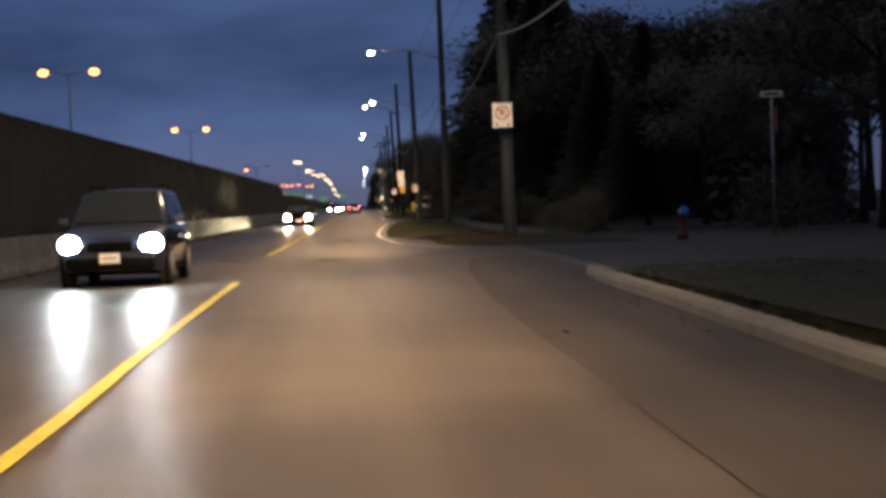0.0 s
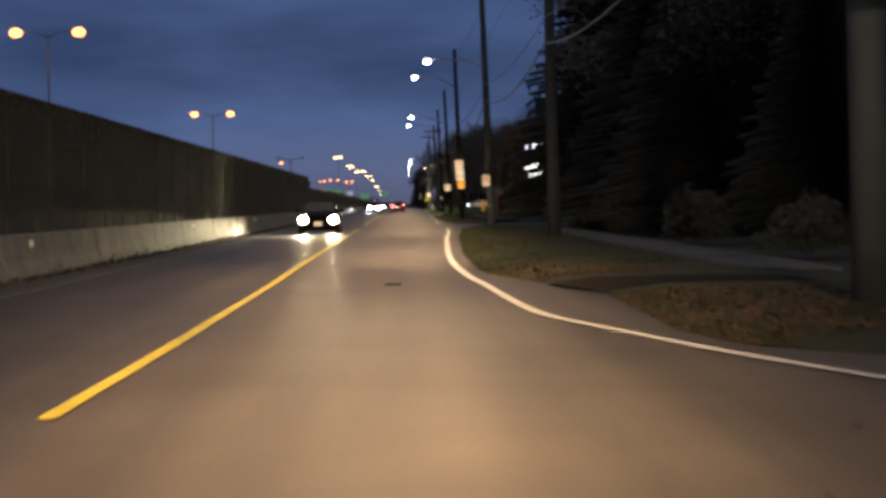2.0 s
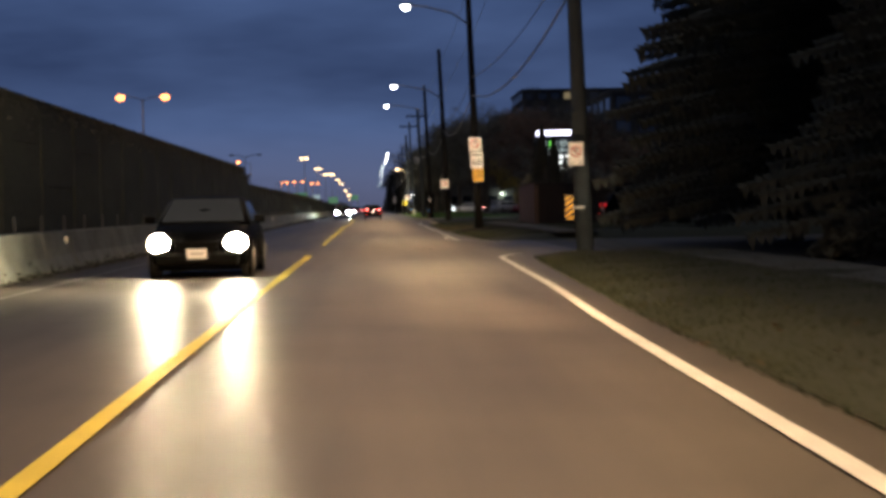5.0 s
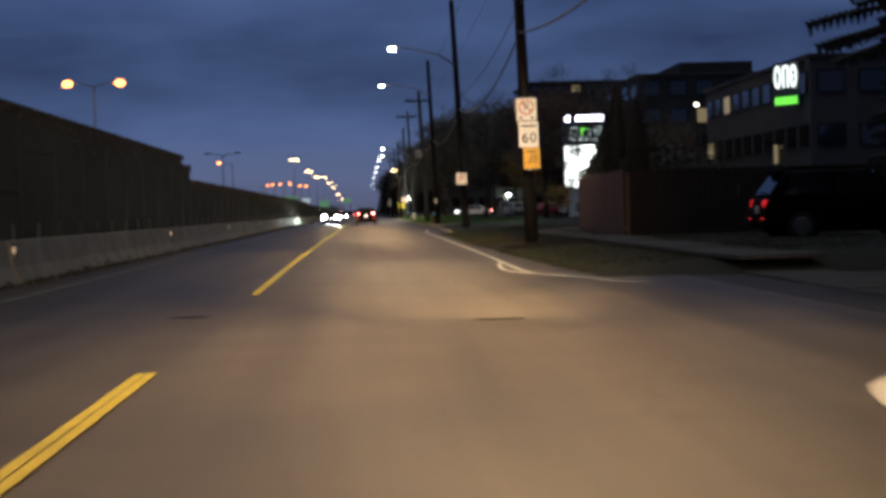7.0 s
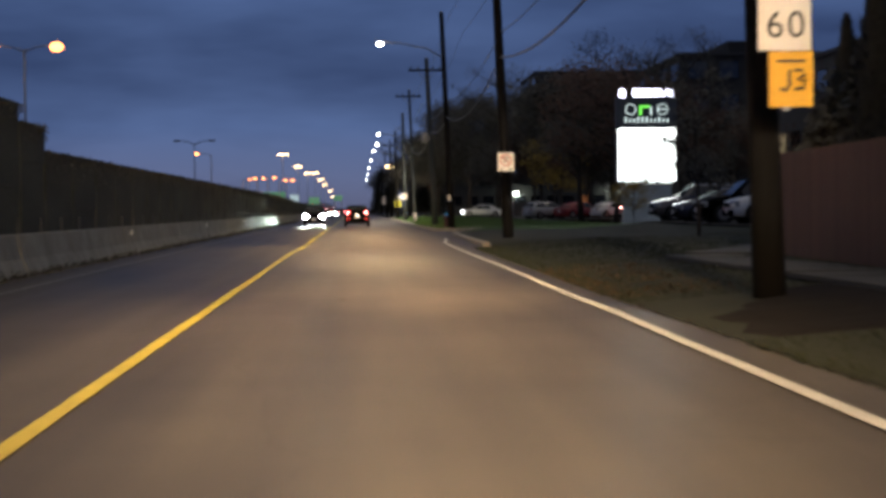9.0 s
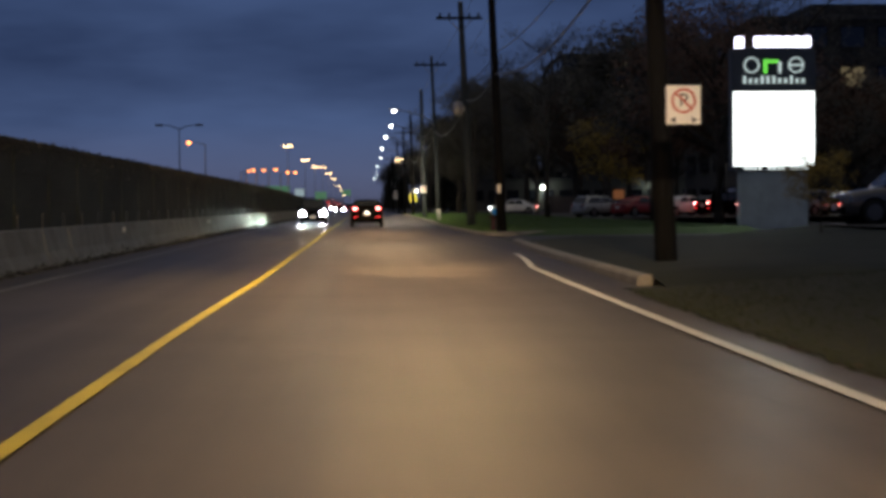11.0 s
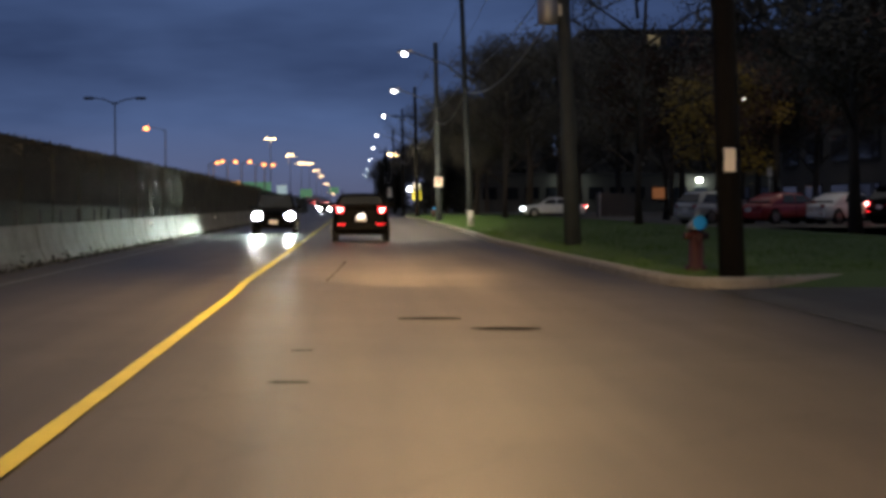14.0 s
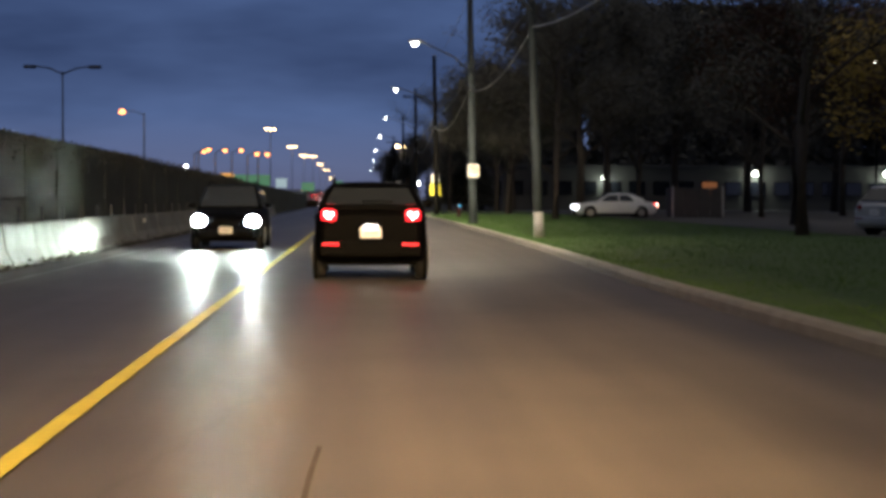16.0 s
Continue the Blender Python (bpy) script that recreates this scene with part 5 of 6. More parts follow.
# shrubs
shrub_rnd = random.Random("shrub")
def shrub(x, y, z, r, h, mat, label, leaf=0.06, count=2600):
    v, f = [], []
    for _ in range(count):
        a, u = shrub_rnd.uniform(0, 6.283), shrub_rnd.random() ** 0.5
        q = shrub_rnd.random()
        lump = 0.8 + 0.35 * noise.noise((math.cos(a) * 1.6 + x, math.sin(a) * 1.6 + y, q * 2))
        p = Vector((x + math.cos(a) * r * u * lump * (1 - 0.35 * q), y + math.sin(a) * r * u * lump * (1 - 0.35 * q), z + h * q * lump * (1.1 - 0.3 * u)))
        d = Vector((shrub_rnd.gauss(0, 1), shrub_rnd.gauss(0, 1), shrub_rnd.gauss(0, 1))).normalized() * leaf
        e2 = d.orthogonal() * 0.6
        i = len(v)
        v += [p - d, p + e2, p + d, p - e2]
        f.append((i, i + 1, i + 2, i + 3))
    sh = thing("shrub", label, "shrub", (0, 0, 0), group="shrubs")
    part("foliage", soup("foliage", v, f, mat), mat, sh)
    for k in range(3):
        part("stem", tube([(x + 0.1 * k - 0.1, y, z - 0.1), (x + 0.3 * k - 0.3, y + 0.1 * k, z + h * 0.6)], [0.03, 0.015], 6), BARK, sh)
    return sh


for x, y, r, h in ((8.6, 54, 1.2, 1.6), (9.5, 68, 1.4, 1.5), (9.2, 80, 1.5, 1.8), (9.4, 95, 1.6, 1.7), (8.9, 106, 1.1, 1.2), (14.5, 50, 2.2, 2.4)):
    shrub(x, y, 0.1, r, h, SHRUB_LEAF, "dark rounded shrub behind the sidewalk")
for x, y, r, h in ((20.5, 80, 3.0, 6.0), (23.5, 96, 3.2, 7.0), (26.5, 114, 3.8, 8.0), (30.5, 132, 4.2, 9.0), (35.5, 148, 4.4, 10.0), (41.0, 168, 5.0, 11.0), (46.0, 160, 5.0, 11.0), (52.0, 176, 5.0, 12.0)):
    shrub(x, y, -0.1, r, h, LEAF_DARK, "tall dark overgrown hedge shrub under the trees", 0.30, 2600)
for x, y, r, h in ((22.5, 82, 3.2, 7.0), (26.5, 100, 3.6, 8.0), (32.0, 120, 4.0, 9.0), (19.5, 66, 2.6, 5.0)):
    shrub(x, y, -0.1, r, h, LEAF_DARK, "tall dark overgrown hedge shrub under the trees", 0.30, 2600)
for k in range(9):
    shrub(20.0 + 7.5 * k, 456.0 + 2.0 * math.sin(k * 2.1), -0.1, 6.0, 18.0 + 2.5 * math.sin(k * 1.7), LEAF_DARK, "tall dark thicket behind the low building", 0.6, 4200)


def cedar(x, y, z, h, r, seed):
    """A narrow clipped cedar of many small upright sprays."""
    rnd = random.Random(seed)
    c = thing("cedar", "narrow dark pointed cedar behind the board fence", "tree", (x, y, z), group="cedars behind the fence")
    part("trunk", tube([(0, 0, -0.2), (0, 0, h * 0.7)], [0.09, 0.02], 8), BARK, c)
    v, f = [], []
    for _ in range(3400):
        q = rnd.random() ** 1.25
        a = rnd.uniform(0, 6.283)
        w = r * (1 - q) ** 0.75 * (0.75 + 0.35 * noise.noise((math.cos(a) * 1.5, math.sin(a) * 1.5 + x, q * 5))) * rnd.uniform(0.55, 1.0)
        p = Vector((math.cos(a) * w, math.sin(a) * w, h * (0.03 + 0.97 * q)))
        d = Vector((math.cos(a) * 0.05, math.sin(a) * 0.05, 0.16)) * rnd.uniform(0.6, 1.5)
        e2 = Vector((-math.sin(a), math.cos(a), 0)) * 0.05
        i = len(v)
        v += [p - d * 0.3, p + e2, p + d, p - e2]
        f.append((i, i + 1, i + 2, i + 3))
    part("crown", soup("crown", v, f, SHRUB_LEAF), SHRUB_LEAF, c)
    return c


for k, (x, y, h, r) in enumerate(((8.95, 162.5, 5.2, 1.1), (9.4, 161.0, 4.5, 1.0), (8.75, 163.6, 4.3, 0.9))):
    cedar(x, y, 0.1, h, r, k)
for x, y, r, h in ((8.75, 163.9, 1.1, 3.7), (9.3, 163.0, 1.4, 4.2), (9.9, 161.6, 1.7, 4.2), (10.6, 160.2, 1.5, 3.6), (11.4, 159.4, 1.4, 3.0)):
    shrub(x, y, 0.0, r, h, LEAF_DARK, "dark overgrown shrub behind the board fence", 0.10, 5200)

# ---------------------------------------------------------------- fence, pylon sign, buildings
board = mesh_of("fence_board", box((0, 0, 1.05), (0.14, 0.022, 2.05), bevel=0.004))
board.materials.append(FENCE_WOOD)
shaded_board = mesh_of("fence_board", box((0, 0, 1.05), (0.14, 0.022, 2.05), bevel=0.004))
shaded_board.materials.append(FENCE_SHADED)


def fence(x0, y0, x1, y1, z, label, wood=FENCE_WOOD):
    f = thing("wooden_fence", label, "fence")
    d = Vector((x1 - x0, y1 - y0, 0))
    n = int(d.length / 0.15)
    ang = math.atan2(d.y, d.x)
    for i in range(n):
        p = Vector((x0, y0, z)) + d * ((i + 0.5) / n)
        b = part("board", board if wood == FENCE_WOOD else shaded_board, wood, f)
        b.matrix_world = Matrix.Translation(p + Vector((0, 0, 0.02 * math.sin(i * 2.9)))) @ Matrix.Rotation(ang + 0.02 * math.sin(i * 1.3), 4, "Z")
    for zz in (0.4, 1.7):
        part("rail", moved(box((d.length / 2, -0.05, zz), (d.length, 0.05, 0.09), bevel=0.006), Matrix.Translation((x0, y0, z)) @ Matrix.Rotation(ang, 4, "Z")), wood, f)
    for i in range(int(d.length / 2.4) + 1):
        p = Vector((x0, y0, z)) + d.normalized() * 2.4 * i
        part("post", moved(box((0, -0.12, 1.0), (0.10, 0.10, 2.0), bevel=0.008), Matrix.Translation(p) @ Matrix.Rotation(ang, 4, "Z")), wood, f)


fence(7.47, 152.0, 8.03, 166.0, 0.10, "brown wooden board fence beside the sidewalk")
fence(25.0, 152.02, 7.52, 152.02, 0.10, "brown wooden board fence behind the driveway, shade put into its colour", FENCE_SHADED)

py = thing("pylon_sign", "tall lit pylon sign with white screen on a pale pedestal", "sign", (17.51, 233.3, 0.40))
part("pedestal", box((0, 0, 0.75), (2.9, 0.6, 2.7), bevel=0.03), PYLON_BASE, py)
part("cabinet", box((0, 0, 4.85), (3.62, 0.55, 5.0), bevel=0.04), PYLON_GREY, py)
part("screen", box((0, -0.29, 3.93), (3.46, 0.05, 3.14), bevel=0.01), SCREEN, py, "glowing white screen")
hdr = part("header", box((0, -0.28, 6.40), (3.46, 0.04, 1.55), bevel=0.01), PYLON_GREY, py, "dark grey header panel")
for x in (-0.95, 0.95):
    part("emblem", moved(ring(0.27, 0.34, 0.03, 24), Matrix.Translation((x, -0.31, 6.62))), LETTER, hdr, "pale ring emblem")
part("emblem", box((0.95, -0.325, 6.62), (0.56, 0.03, 0.08)), LETTER, hdr)
part("emblem", box((-0.36, -0.32, 6.56), (0.16, 0.03, 0.58), bevel=0.01), GREEN_GLOW, hdr, "green emblem bar")
part("emblem", box((-0.05, -0.32, 6.78), (0.50, 0.03, 0.14), bevel=0.01), GREEN_GLOW, hdr, "green emblem bar")
part("emblem", box((0.26, -0.32, 6.52), (0.14, 0.03, 0.50), bevel=0.01), LETTER, hdr, "pale emblem bar")
for k in range(11):
    part("header_bar", box((-1.25 + 0.25 * k, -0.32, 5.95 + (0.05 if k in (0, 3, 4, 5, 8) else 0)), (0.14, 0.03, 0.34 if k in (0, 3, 4, 5, 8) else 0.22), bevel=0.01), LETTER, hdr)
for k in range(8):
    if k == 1:
        continue
    part("top_block", box((-1.42 + 0.41 * k, -0.10, 7.62 - (0.06 if k == 0 else 0)), (0.38, 0.25, 0.46 if k else 0.56), bevel=0.1), STRIP, py, "glowing pale violet block")
for k in range(14):
    if k in (4, 9):
        continue
    part("lower_block", box((-1.2 + 0.2 * k, -0.30, 2.22), (0.13, 0.03, 0.20), bevel=0.01), LETTER_BIG, py)
part("coping", box((0, 0, 2.16), (3.1, 0.66, 0.09), bevel=0.02), PYLON_GREY, py)
pylon_lamp = bpy.data.lights.new("screen_light", "AREA")
pylon_lamp.shape, pylon_lamp.size, pylon_lamp.size_y, pylon_lamp.energy, pylon_lamp.color = "RECTANGLE", 3.4, 3.0, 120, (0.92, 1.0, 0.97)
o = new("screen_light", pylon_lamp)
o.matrix_world = look((17.51, 232.9, 4.2), (17.51, 218, 3.2))


def building(name, x0, x1, y0, y1, h, wall_mat, label, floors, west_bays, south_bays, lit=(), z=0.0, lit_mat=None, tall=0.5):
    b = thing(name, label, "building", (0, 0, z - 0.25))
    part("wall", box(((x0 + x1) / 2, (y0 + y1) / 2, h / 2), (x1 - x0, y1 - y0, h)), wall_mat, b)
    part("roof", box(((x0 + x1) / 2, (y0 + y1) / 2, h + 0.1), (x1 - x0 + 0.5, y1 - y0 + 0.5, 0.35), bevel=0.03), ROOF, b)
    fh = h / floors
    for fl in range(floors):
        zc = fh * (fl + 0.55)
        for side, n in (("w", west_bays), ("s", south_bays)):
            for k in range(n):
                on = (side, fl, k) in lit
                if side == "w":
                    yc = y0 + (y1 - y0) * (k + 0.5) / n
                    wd = (y1 - y0) / n * 0.62
                    fr = part("window", box((x0 - 0.02, yc, zc), (0.12, wd + 0.16, fh * tall + 0.16), bevel=0.01), TRIM_BLACK, b)
                    part("pane", box((x0 - 0.085, yc, zc), (0.02, wd, fh * tall)), (lit_mat or PANE_LIT) if on else PANE, fr)
                    part("sill", box((x0 - 0.12, yc, zc - fh * tall / 2 - 0.10), (0.16, wd + 0.2, 0.06)), wall_mat, fr)
                else:
                    xc = x0 + (x1 - x0) * (k + 0.5) / n
                    wd = (x1 - x0) / n * 0.62
                    fr = part("window", box((xc, y0 - 0.02, zc), (wd + 0.16, 0.12, fh * tall + 0.16), bevel=0.01), TRIM_BLACK, b)
                    part("pane", box((xc, y0 - 0.085, zc), (wd, 0.02, fh * tall)), (lit_mat or PANE_LIT) if on else PANE, fr)
                    part("sill", box((xc, y0 - 0.12, zc - fh * tall / 2 - 0.10), (wd + 0.2, 0.16, 0.06)), wall_mat, fr)
    return b


club = building("club_building", 34.29, 60, 229.84, 267.84, 12.2, WALL_PALE, "pale three-storey club building with lit upper windows", 3, 10, 8, {("w", 2, 7), ("w", 1, 9)}, 0.1, None, 0.38)
tower = building("apartment_block", 33.0, 58, 300, 332, 16.5, WALL_DARK, "dark apartment block with a few lit windows", 5, 5, 8, {("s", 3, 2), ("s", 2, 5)}, 0.1)
part("penthouse", box((44, 316, 17.6), (9, 16, 2.2)), WALL_DARK, tower)
# sign on the club's road-side wall, seen edge-on from the road
cs = thing("club_sign", "lit white and green wall sign high on the building", "sign", (33.19, 232.84, 9.7))
rot = Matrix.Rotation(radians(-60), 4, "Z") @ Matrix.Scale(0.95, 4)
part("back_panel", moved(box((0, 0.1, 0.6), (3.0, 0.12, 3.6), bevel=0.02), rot), PYLON_GREY, cs)
part("emblem", moved(ring(0.28, 0.48, 0.10, 24), rot @ Matrix.Translation((-0.88, 0, 1.2)) @ Matrix.Diagonal((0.8, 1, 2.0, 1))), LETTER_BIG, cs, "glowing white ring emblem")
part("emblem", moved(box((-0.25, 0, 1.2), (0.20, 0.10, 1.8), bevel=0.02), rot), LETTER_BIG, cs)
part("emblem", moved(box((0.0, 0, 2.0), (0.5, 0.10, 0.25), bevel=0.02), rot), LETTER_BIG, cs)
part("emblem", moved(box((0.25, 0, 1.2), (0.20, 0.10, 1.8), bevel=0.02), rot), LETTER_BIG, cs)
part("emblem", moved(ring(0.28, 0.48, 0.10, 24), rot @ Matrix.Translation((0.92, 0, 1.2)) @ Matrix.Diagonal((0.8, 1, 2.0, 1))), LETTER_BIG, cs, "glowing white ring emblem")
part("emblem", moved(box((0.92, 0, 1.2), (0.65, 0.10, 0.2), bevel=0.02), rot), LETTER_BIG, cs)
for k in range(9):
    part("green_block", moved(box((-1.15 + 0.285 * k, 0, -0.75 - 0.04 * (k % 2)), (0.19 + 0.03 * (k % 3), 0.10, 0.66 - 0.08 * (k % 2)), bevel=0.03), rot), GREEN_GLOW, cs, "glowing green block")
door = thing("entrance_canopy", "pale entrance canopy with a lit doorway", "canopy", (33.99, 238.34, 0.1))
part("roof", box((-1.2, 0.5, 3.4), (2.6, 6.0, 0.35), bevel=0.03), WALL_PALE, door)
part("doorway", box((-0.05, 1.0, 4.9), (0.10, 1.1, 1.5), bevel=0.02), PANE_LIT, door, "lit glass doorway")
for y in (-2.2, 3.2):
    part("column", tube([(-2.3, y, -0.1), (-2.3, y, 3.3)], 0.12, 10), WALL_PALE, door)
high = building("apartment_tower", 36, 66, 460, 490, 28, WALL_DARK, "tall dark apartment tower behind the trees", 9, 4, 10, {("s", 8, 3), ("s", 5, 7)}, 0.1)
far = building("low_building", 16, 75, 414, 440, 5.0, WALL_PALE, "long low dark building behind the car park", 1, 2, 22, {("s", 0, 8)}, 0.1, PANE_WARM, 0.28)
for x, y, z in ((27.3, 413.6, 3.8), (43.9, 413.6, 4.3), (58.5, 413.6, 4.3)):
    wlm = thing("wall_lamp", "bright white wall lamp on the low building", "lamp", (x, y, z), group="wall lamps")
    part("housing", box((0, 0.15, 0.12), (0.7, 0.35, 0.25), bevel=0.05), GALV, wlm)
    part("lens", box((0, -0.05, -0.05), (0.75, 0.30, 0.45), bevel=0.08), glowing("wall_lamp_lens", (0.90, 1.0, 0.85), 14.0), wlm, "glowing lens")
    pl = bpy.data.lights.new("wall_lamp_light", "POINT")
    pl.energy, pl.color, pl.shadow_soft_size = 190, (0.9, 1.0, 0.8), 0.2
    new("wall_lamp_light", pl).location = (x, y - 0.5, z - 0.45)
# small distant lights of houses and a lit path lamp
for x, y, z, watts in ((29.61, 249.85, 9.75, 60), (26.12, 282.16, 10.47, 260), (25.94, 314.42, 8.15, 200), (38.31, 333.2, 9.55, 300), (13.64, 471.26, 5.48, 100)):
    pth = thing("area_lamp", "small pale lamp on a thin post among the trees", "lamp post", (x, y, 0.1), group="small area lamps")
    part("post", tube([(0, 0, -0.2), (0, 0, z)], 0.05, 8), TRIM_BLACK, pth)
    part("lens", box((0, 0, z), (0.30, 0.30, 0.22), bevel=0.06), glowing("area_lamp_lens", (1.0, 0.92, 0.75), 8.0), pth, "glowing lens")
    al = bpy.data.lights.new("area_lamp_light", "POINT")
    al.energy, al.color, al.shadow_soft_size = watts, (1.0, 0.85, 0.6), 0.2
    new("area_lamp_light", al).location = (x - 0.3, y - 0.9, z - 0.3)
yl = thing("flood_lamp", "bright white flood lamp on a post by the road", "lamp post", (15.9, 668, 0.1))
part("post", tube([(0, 0, -0.2), (0, 0, 5.4)], 0.08, 8), GALV, yl)
part("lens", box((0, 0, 5.4), (1.2, 0.5, 1.0), bevel=0.15), glowing("flood_lens", (0.95, 1.0, 0.95), 14.0), yl, "glowing lens")
ym = thing("mast_lamp", "two-headed orange lamp on a tall mast", "lamp post", (11.3, 660, 0.1))
part("mast", tube([(0, 0, -0.2), (0, 0, 14.7)], [0.2, 0.1], 8), GALV, ym)
for k in (-0.9, 0.9):
    part("lens", box((k, 0, 14.7), (1.1, 0.5, 0.6), bevel=0.1), SODIUM_PALE, ym, "glowing pale orange lens")

# far lit boards over the highway
for x, y, z, w, h, mt, lb in ((-12.4, 660, 4.4, 3.3, 2.2, GREEN_BOARD, "green"), (-5.2, 690, 5.4, 2.8, 1.7, GREEN_BOARD, "green"), (-23.0, 600, 5.4, 8.0, 2.4, GREEN_BOARD, "dim green"), (-16.5, 600, 4.8, 2.4, 2.0, PALE_BOARD, "pale"), (-22.2, 520, 5.2, 2.4, 1.0, ORANGE_BOARD, "orange")):
    s = thing("highway_board", f"{lb} lit overhead board on posts beyond the wall", "sign", (x, y, 0), group="highway boards")
    part("board", box((0, 0, z), (w, 0.3, h), bevel=0.05), mt, s)
    for k in (-0.4, 0.4):
        part("post", tube([(k * w, 0.3, -0.1), (k * w, 0.3, z + h / 2)], 0.15, 8), GALV, s)

# ---------------------------------------------------------------- small things


def hydrant(x, y, z, rz, label):
    h = thing("fire_hydrant", label, "hydrant", (x, y, z), rz, group="fire hydrants")
    part("barrel", tube([(0, 0, -0.1), (0, 0, 0.05), (0, 0, 0.06), (0, 0, 0.62)], [0.17, 0.17, 0.12, 0.115], 16), HYD_RED, h)
    part("bonnet", tube([(0, 0, 0.62), (0, 0, 0.68), (0, 0, 0.76), (0, 0, 0.80)], [0.15, 0.15, 0.09, 0.03], 16), GALV, h, "pale metal bonnet")
    part("nut", box((0, 0, 0.83), (0.05, 0.05, 0.07), bevel=0.006), GALV, h)
    for s in (-1, 1):
        part("nozzle", tube([(s * 0.10, 0, 0.52), (s * 0.20, 0, 0.52), (s * 0.205, 0, 0.52)], [0.055, 0.055, 0.04], 12), HYD_RED, h)
    part("disc", tube([(0, -0.16, 0.73), (0, -0.175, 0.73)], 0.115, 20), HYD_BLUE, h, "round bright blue marker disc")
    part("port", tube([(0, -0.08, 0.50), (0, -0.17, 0.50)], 0.075, 14), HYD_RED, h)
    return h


hydrant(5.43, 231.02, 0.2, 0.15, "red fire hydrant with a blue marker disc on the lawn")
hydrant(9.91, 43.75, 0.1, 0.2, "fire hydrant with a blue marker disc at the corner")
hydrant(6.48, 336.84, 0.2, 0.2, "far fire hydrant with a blue marker disc")
ss = thing("street_sign", "white street name blade above a red stop sign on a post", "sign", (12.33, 42.85, 0.0))
part("post", tube([(0, 0, -0.1), (0, 0, 4.1)], 0.035, 8), GALV, ss)
part("blade", box((0, -0.03, 4.0), (0.62, 0.015, 0.16), bevel=0.003), SIGN_WHITE, ss, "white name blade")
part("bar", box((0, -0.041, 4.0), (0.44, 0.003, 0.07)), SIGN_BLACK, ss)
part("stop_plate", moved(tube([(0, 0, 0), (0, -0.012, 0)], 0.38, 8), Matrix.Translation((0.1, -0.05, 3.3)) @ Matrix.Rotation(radians(70), 4, "Z")), SIGN_RED, ss, "red octagonal plate seen from the side")
ub = thing("bin_enclosure", "plain grey panelled enclosure at the edge of the car park", "enclosure", (20.32, 331.65, 0.2))
for k in range(4):
    part("panel", box((-1.14 + 0.76 * k, -1.0, 0.93), (0.73, 0.06, 1.86), bevel=0.01), WALL_PALE, ub)
for k in (-1.5, 1.5):
    part("side_panel", box((k, 0.0, 0.93), (0.06, 2.0, 1.86), bevel=0.01), WALL_PALE, ub)
    part("post", box((k, -1.0, 0.96), (0.12, 0.12, 1.96), bevel=0.01), GALV, ub)
ls = thing("lot_sign", "small pale plate on a thin post in the car park", "sign", (27.23, 312.42, 0.2))
part("post", tube([(0, 0, -0.1), (0, 0, 3.2)], 0.04, 8), GALV, ls)
part("plate", box((0, -0.05, 3.1), (0.42, 0.02, 0.62), bevel=0.004), SIGN_WHITE, ls)


for x, y, w, d in ((0.84, 222.8, 0.35, 0.2), (1.54, 221.3, 0.36, 0.21), (-0.42, 216.5, 0.15, 0.08), (-0.4, 219.0, 0.1, 0.06), (1.34, 121.7, 0.31, 0.13), (-2.09, 123.6, 0.25, 0.12), (0.57, 77.6, 0.21, 0.13), (0.28, 56.9, 0.14, 0.42), (-0.07, 35.4, 0.33, 0.16), (-2.45, 37.2, 0.36, 0.22), (-0.08, 157.4, 0.06, 0.06)):
    pts = [(x + w * math.cos(a) * (1 + 0.18 * noise.noise((a * 2, x, y))), y + d * math.sin(a) * (1 + 0.3 * noise.noise((a * 2, y, x)))) for a in (2 * math.pi * k / 28 for k in range(28))]
    single("road_patch", flat(pts, 0.007), DARK_PATCH, "dark flat patch in the asphalt", "patch", "structure")
crack_rnd = random.Random(5)
crack_line = [(-0.37 + 0.026 * k + crack_rnd.gauss(0, 0.011), 231.4 + k * 0.98 + crack_rnd.uniform(-0.2, 0.2)) for k in range(11)]
single("road_crack", strip_mesh(crack_line, 0.028, 0.008, step=0.1), CRACK, "dark stain along a crack in the asphalt", "crack", "structure")
single("resurfaced_strip", flat([(2.32, -18), (2.28, -6), (2.27, 4), (2.28, 12.09), (2.35, 18.16), (2.55, 24.61), (2.8, 29.62), (3.1, 33.35), (3.89, 34.8), (4.66, 33.24), (4.82, 27.88), (4.55, 24.26), (4.3, 21.24), (4.17, 15.52), (4.04, 7.44), (4.05, -18)], 0.005), SEAM, "slightly darker resurfaced strip of asphalt beside the kerb", "road", "structure")


def blades(name, mat, n, place, h, w, label):
    rnd = random.Random(name)
    v, f = [], []
    for _ in range(n):
        x, y, z = place(rnd)
        a = rnd.uniform(0, 6.283)
        hh = h * rnd.uniform(0.4, 1.3)
        dx, dy = math.cos(a) * w, math.sin(a) * w
        lx, ly = rnd.gauss(0, 0.35) * hh, rnd.gauss(0, 0.35) * hh
        i = len(v)
        v += [(x - dx, y - dy, z), (x + dx, y + dy, z), (x + lx, y + ly, z + hh)]
        f.append((i, i + 1, i + 2))
    return single(name, soup(name, v, f, mat), mat, label, "grass", "stuff")


def rise(s, z0, z1):
    return z0 + (z1 - z0) * min(1, s * 6)


def on_verge(line, y0, y1, wid, z0, z1, reach):
    def p(r):
        y = r.uniform(y0, y1)
        s = r.random() ** 1.6 * reach
        return (line(y) + s + r.uniform(-0.05, 0.05), y, rise(s / wid, z0, z1) - 0.02)
    return p


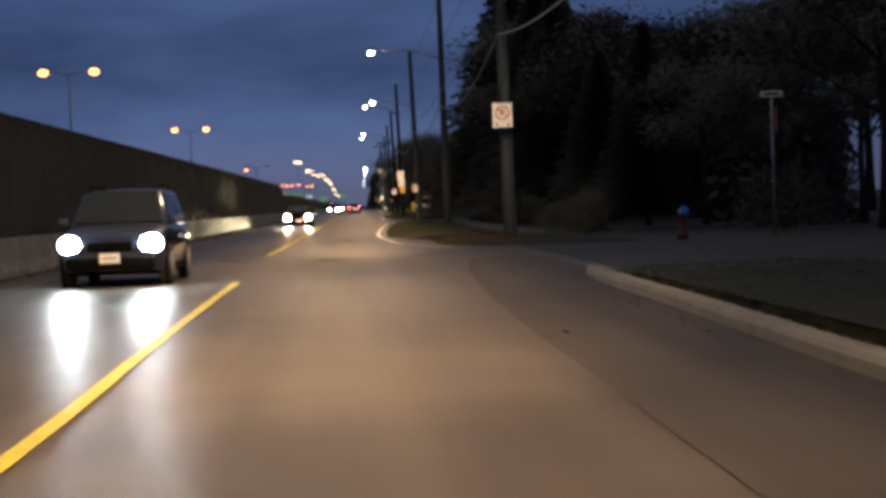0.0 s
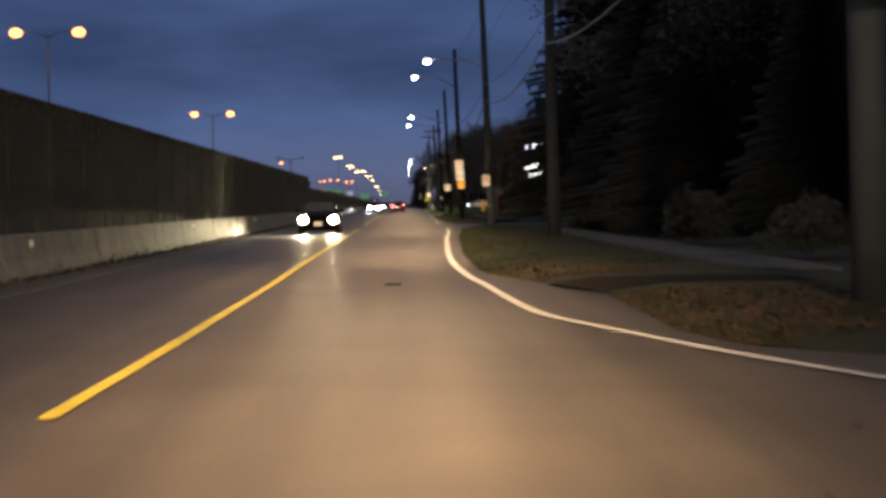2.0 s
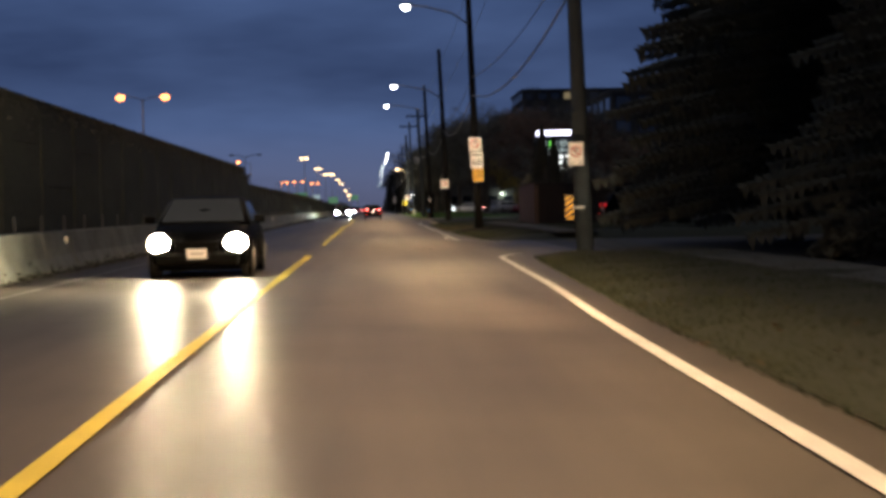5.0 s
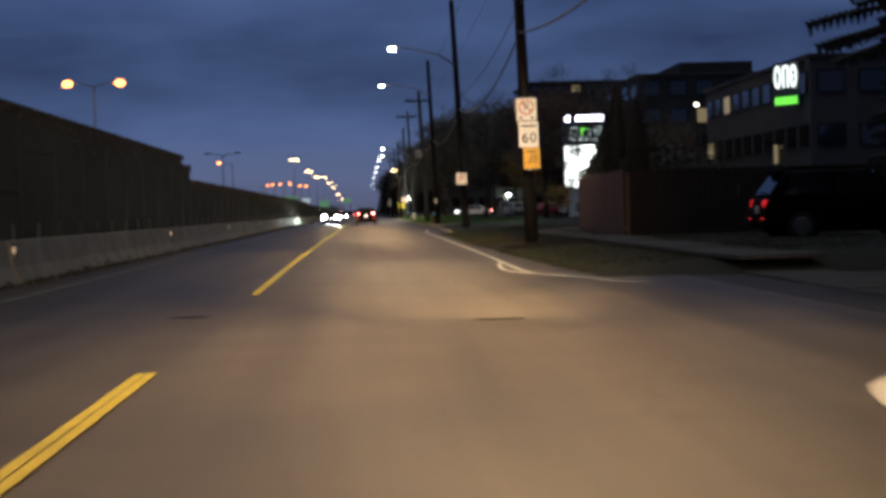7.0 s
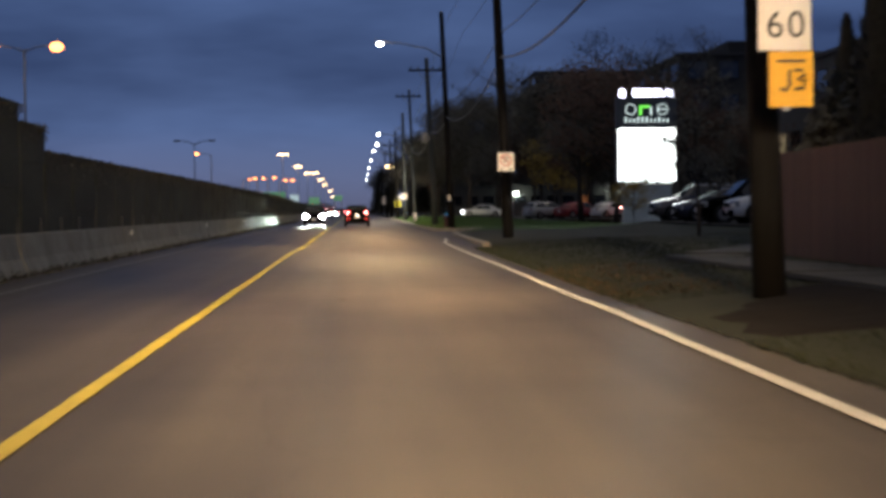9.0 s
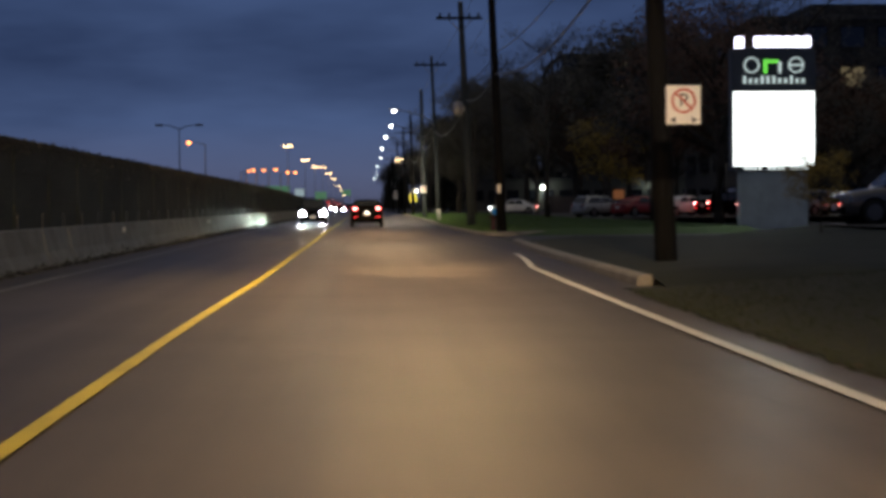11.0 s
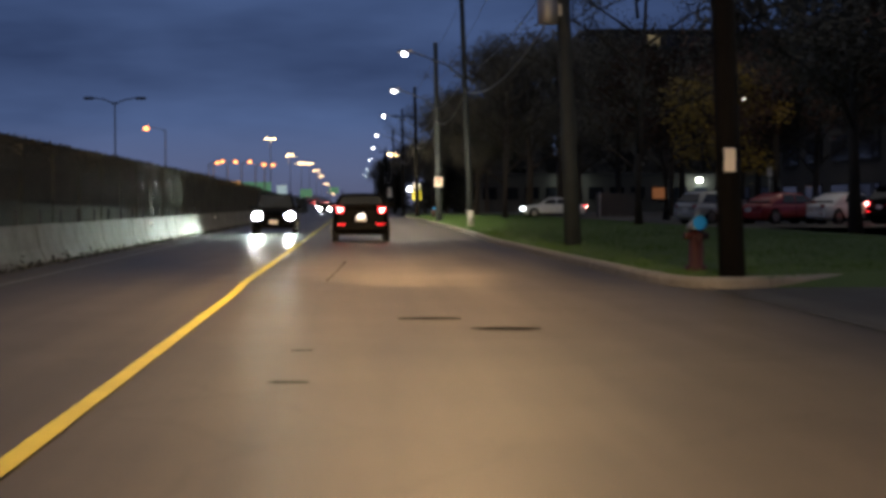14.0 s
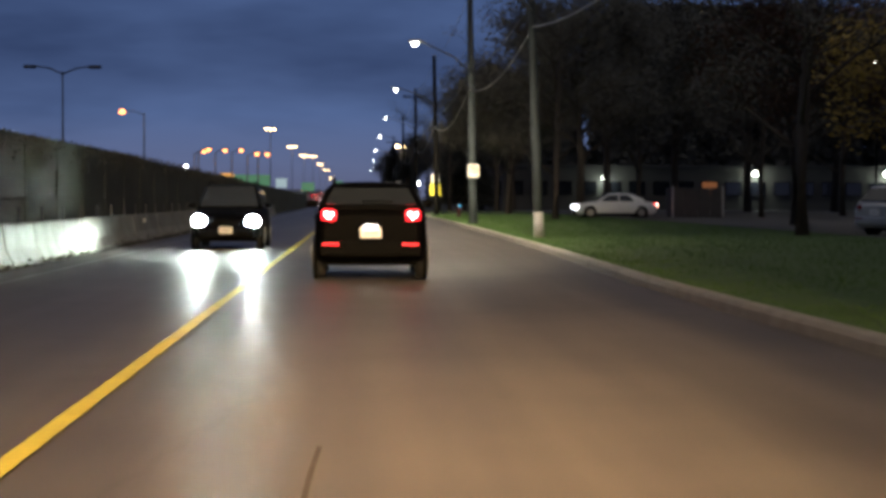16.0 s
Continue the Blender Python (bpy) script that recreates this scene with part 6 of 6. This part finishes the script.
LAWN = at_y([(6.1, 229.2), (5.4, 229.35), (5.1, 229.6), (4.92, 230.4), (4.83, 232.5), (4.78, 236), (4.72, 240), (4.67, 246), (4.62, 252), (4.62, 258), (4.75, 264), (4.95, 272), (5.05, 282), (5.2, 296), (5.4, 380)])


def grassy_a(r):
    x, y, z = on_verge(VERGE_A, 45.0, 112.0, 4.2, 0.012, 0.12, 3.8)(r)
    while 52.8 < y < 56.8:
        x, y, z = on_verge(VERGE_A, 45.0, 112.0, 4.2, 0.012, 0.12, 3.8)(r)
    return x, y, z


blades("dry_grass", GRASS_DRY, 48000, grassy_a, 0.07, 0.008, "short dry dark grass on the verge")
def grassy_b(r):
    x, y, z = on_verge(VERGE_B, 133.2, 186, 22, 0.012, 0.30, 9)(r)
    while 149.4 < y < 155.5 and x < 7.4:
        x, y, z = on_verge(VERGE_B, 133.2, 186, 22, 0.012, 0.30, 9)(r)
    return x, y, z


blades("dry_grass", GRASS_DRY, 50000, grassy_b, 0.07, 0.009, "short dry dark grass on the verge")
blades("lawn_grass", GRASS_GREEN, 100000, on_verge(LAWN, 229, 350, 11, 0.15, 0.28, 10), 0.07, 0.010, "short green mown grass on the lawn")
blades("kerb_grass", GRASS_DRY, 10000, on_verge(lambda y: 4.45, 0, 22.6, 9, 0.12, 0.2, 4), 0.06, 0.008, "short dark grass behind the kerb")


def leaf_litter(name, n, place, label):
    rnd = random.Random(name)
    v, f = [], []
    for _ in range(n):
        x, y, z = place(rnd)
        a, s = rnd.uniform(0, 6.283), rnd.uniform(0.02, 0.05)
        u, w = Vector((math.cos(a), math.sin(a), rnd.uniform(0, 0.5))) * s, Vector((-math.sin(a), math.cos(a), rnd.uniform(0, 0.5))) * s * 0.6
        p = Vector((x, y, z + 0.008))
        i = len(v)
        v += [p - u, p + w, p + u + Vector((0, 0, 0.02)), p - w]
        f.append((i, i + 1, i + 2, i + 3))
    return single(name, soup(name, v, f, LEAF_LITTER), LEAF_LITTER, label, "leaves", "stuff")


leaf_litter("fallen_leaves", 70, lambda r: (3.9 - abs(r.gauss(0, 0.12)), r.uniform(0, 23), 0.0), "fallen brown leaves along the kerb")
leaf_litter("fallen_leaves", 12, lambda r: (r.uniform(1.9, 4.0), r.uniform(2, 40), 0.0), "scattered fallen leaves on the asphalt")
leaf_litter("fallen_leaves", 1500, on_verge(VERGE_A, 45.0, 52.4, 4.2, 0.03, 0.15, 2.6), "thick brown fallen leaves on the tip of the verge")
leaf_litter("fallen_leaves", 700, on_verge(VERGE_A, 57.0, 60.5, 4.2, 0.03, 0.15, 2.2), "thick brown fallen leaves at the edge of the grass")
leaf_litter("fallen_leaves", 420, on_verge(VERGE_A, 60, 112, 4.2, 0.012, 0.12, 3.2), "fallen brown leaves on the verge")
leaf_litter("fallen_leaves", 800, on_verge(VERGE_B, 156.5, 167, 22, 0.03, 0.32, 1.8), "thick brown fallen leaves on the verge before the fence")
leaf_litter("fallen_leaves", 420, on_verge(VERGE_B, 133.6, 186, 22, 0.012, 0.30, 6), "fallen brown leaves on the verge")
leaf_litter("fallen_leaves", 160, on_verge(LAWN, 234, 300, 11, 0.15, 0.28, 7), "a few fallen leaves on the lawn")
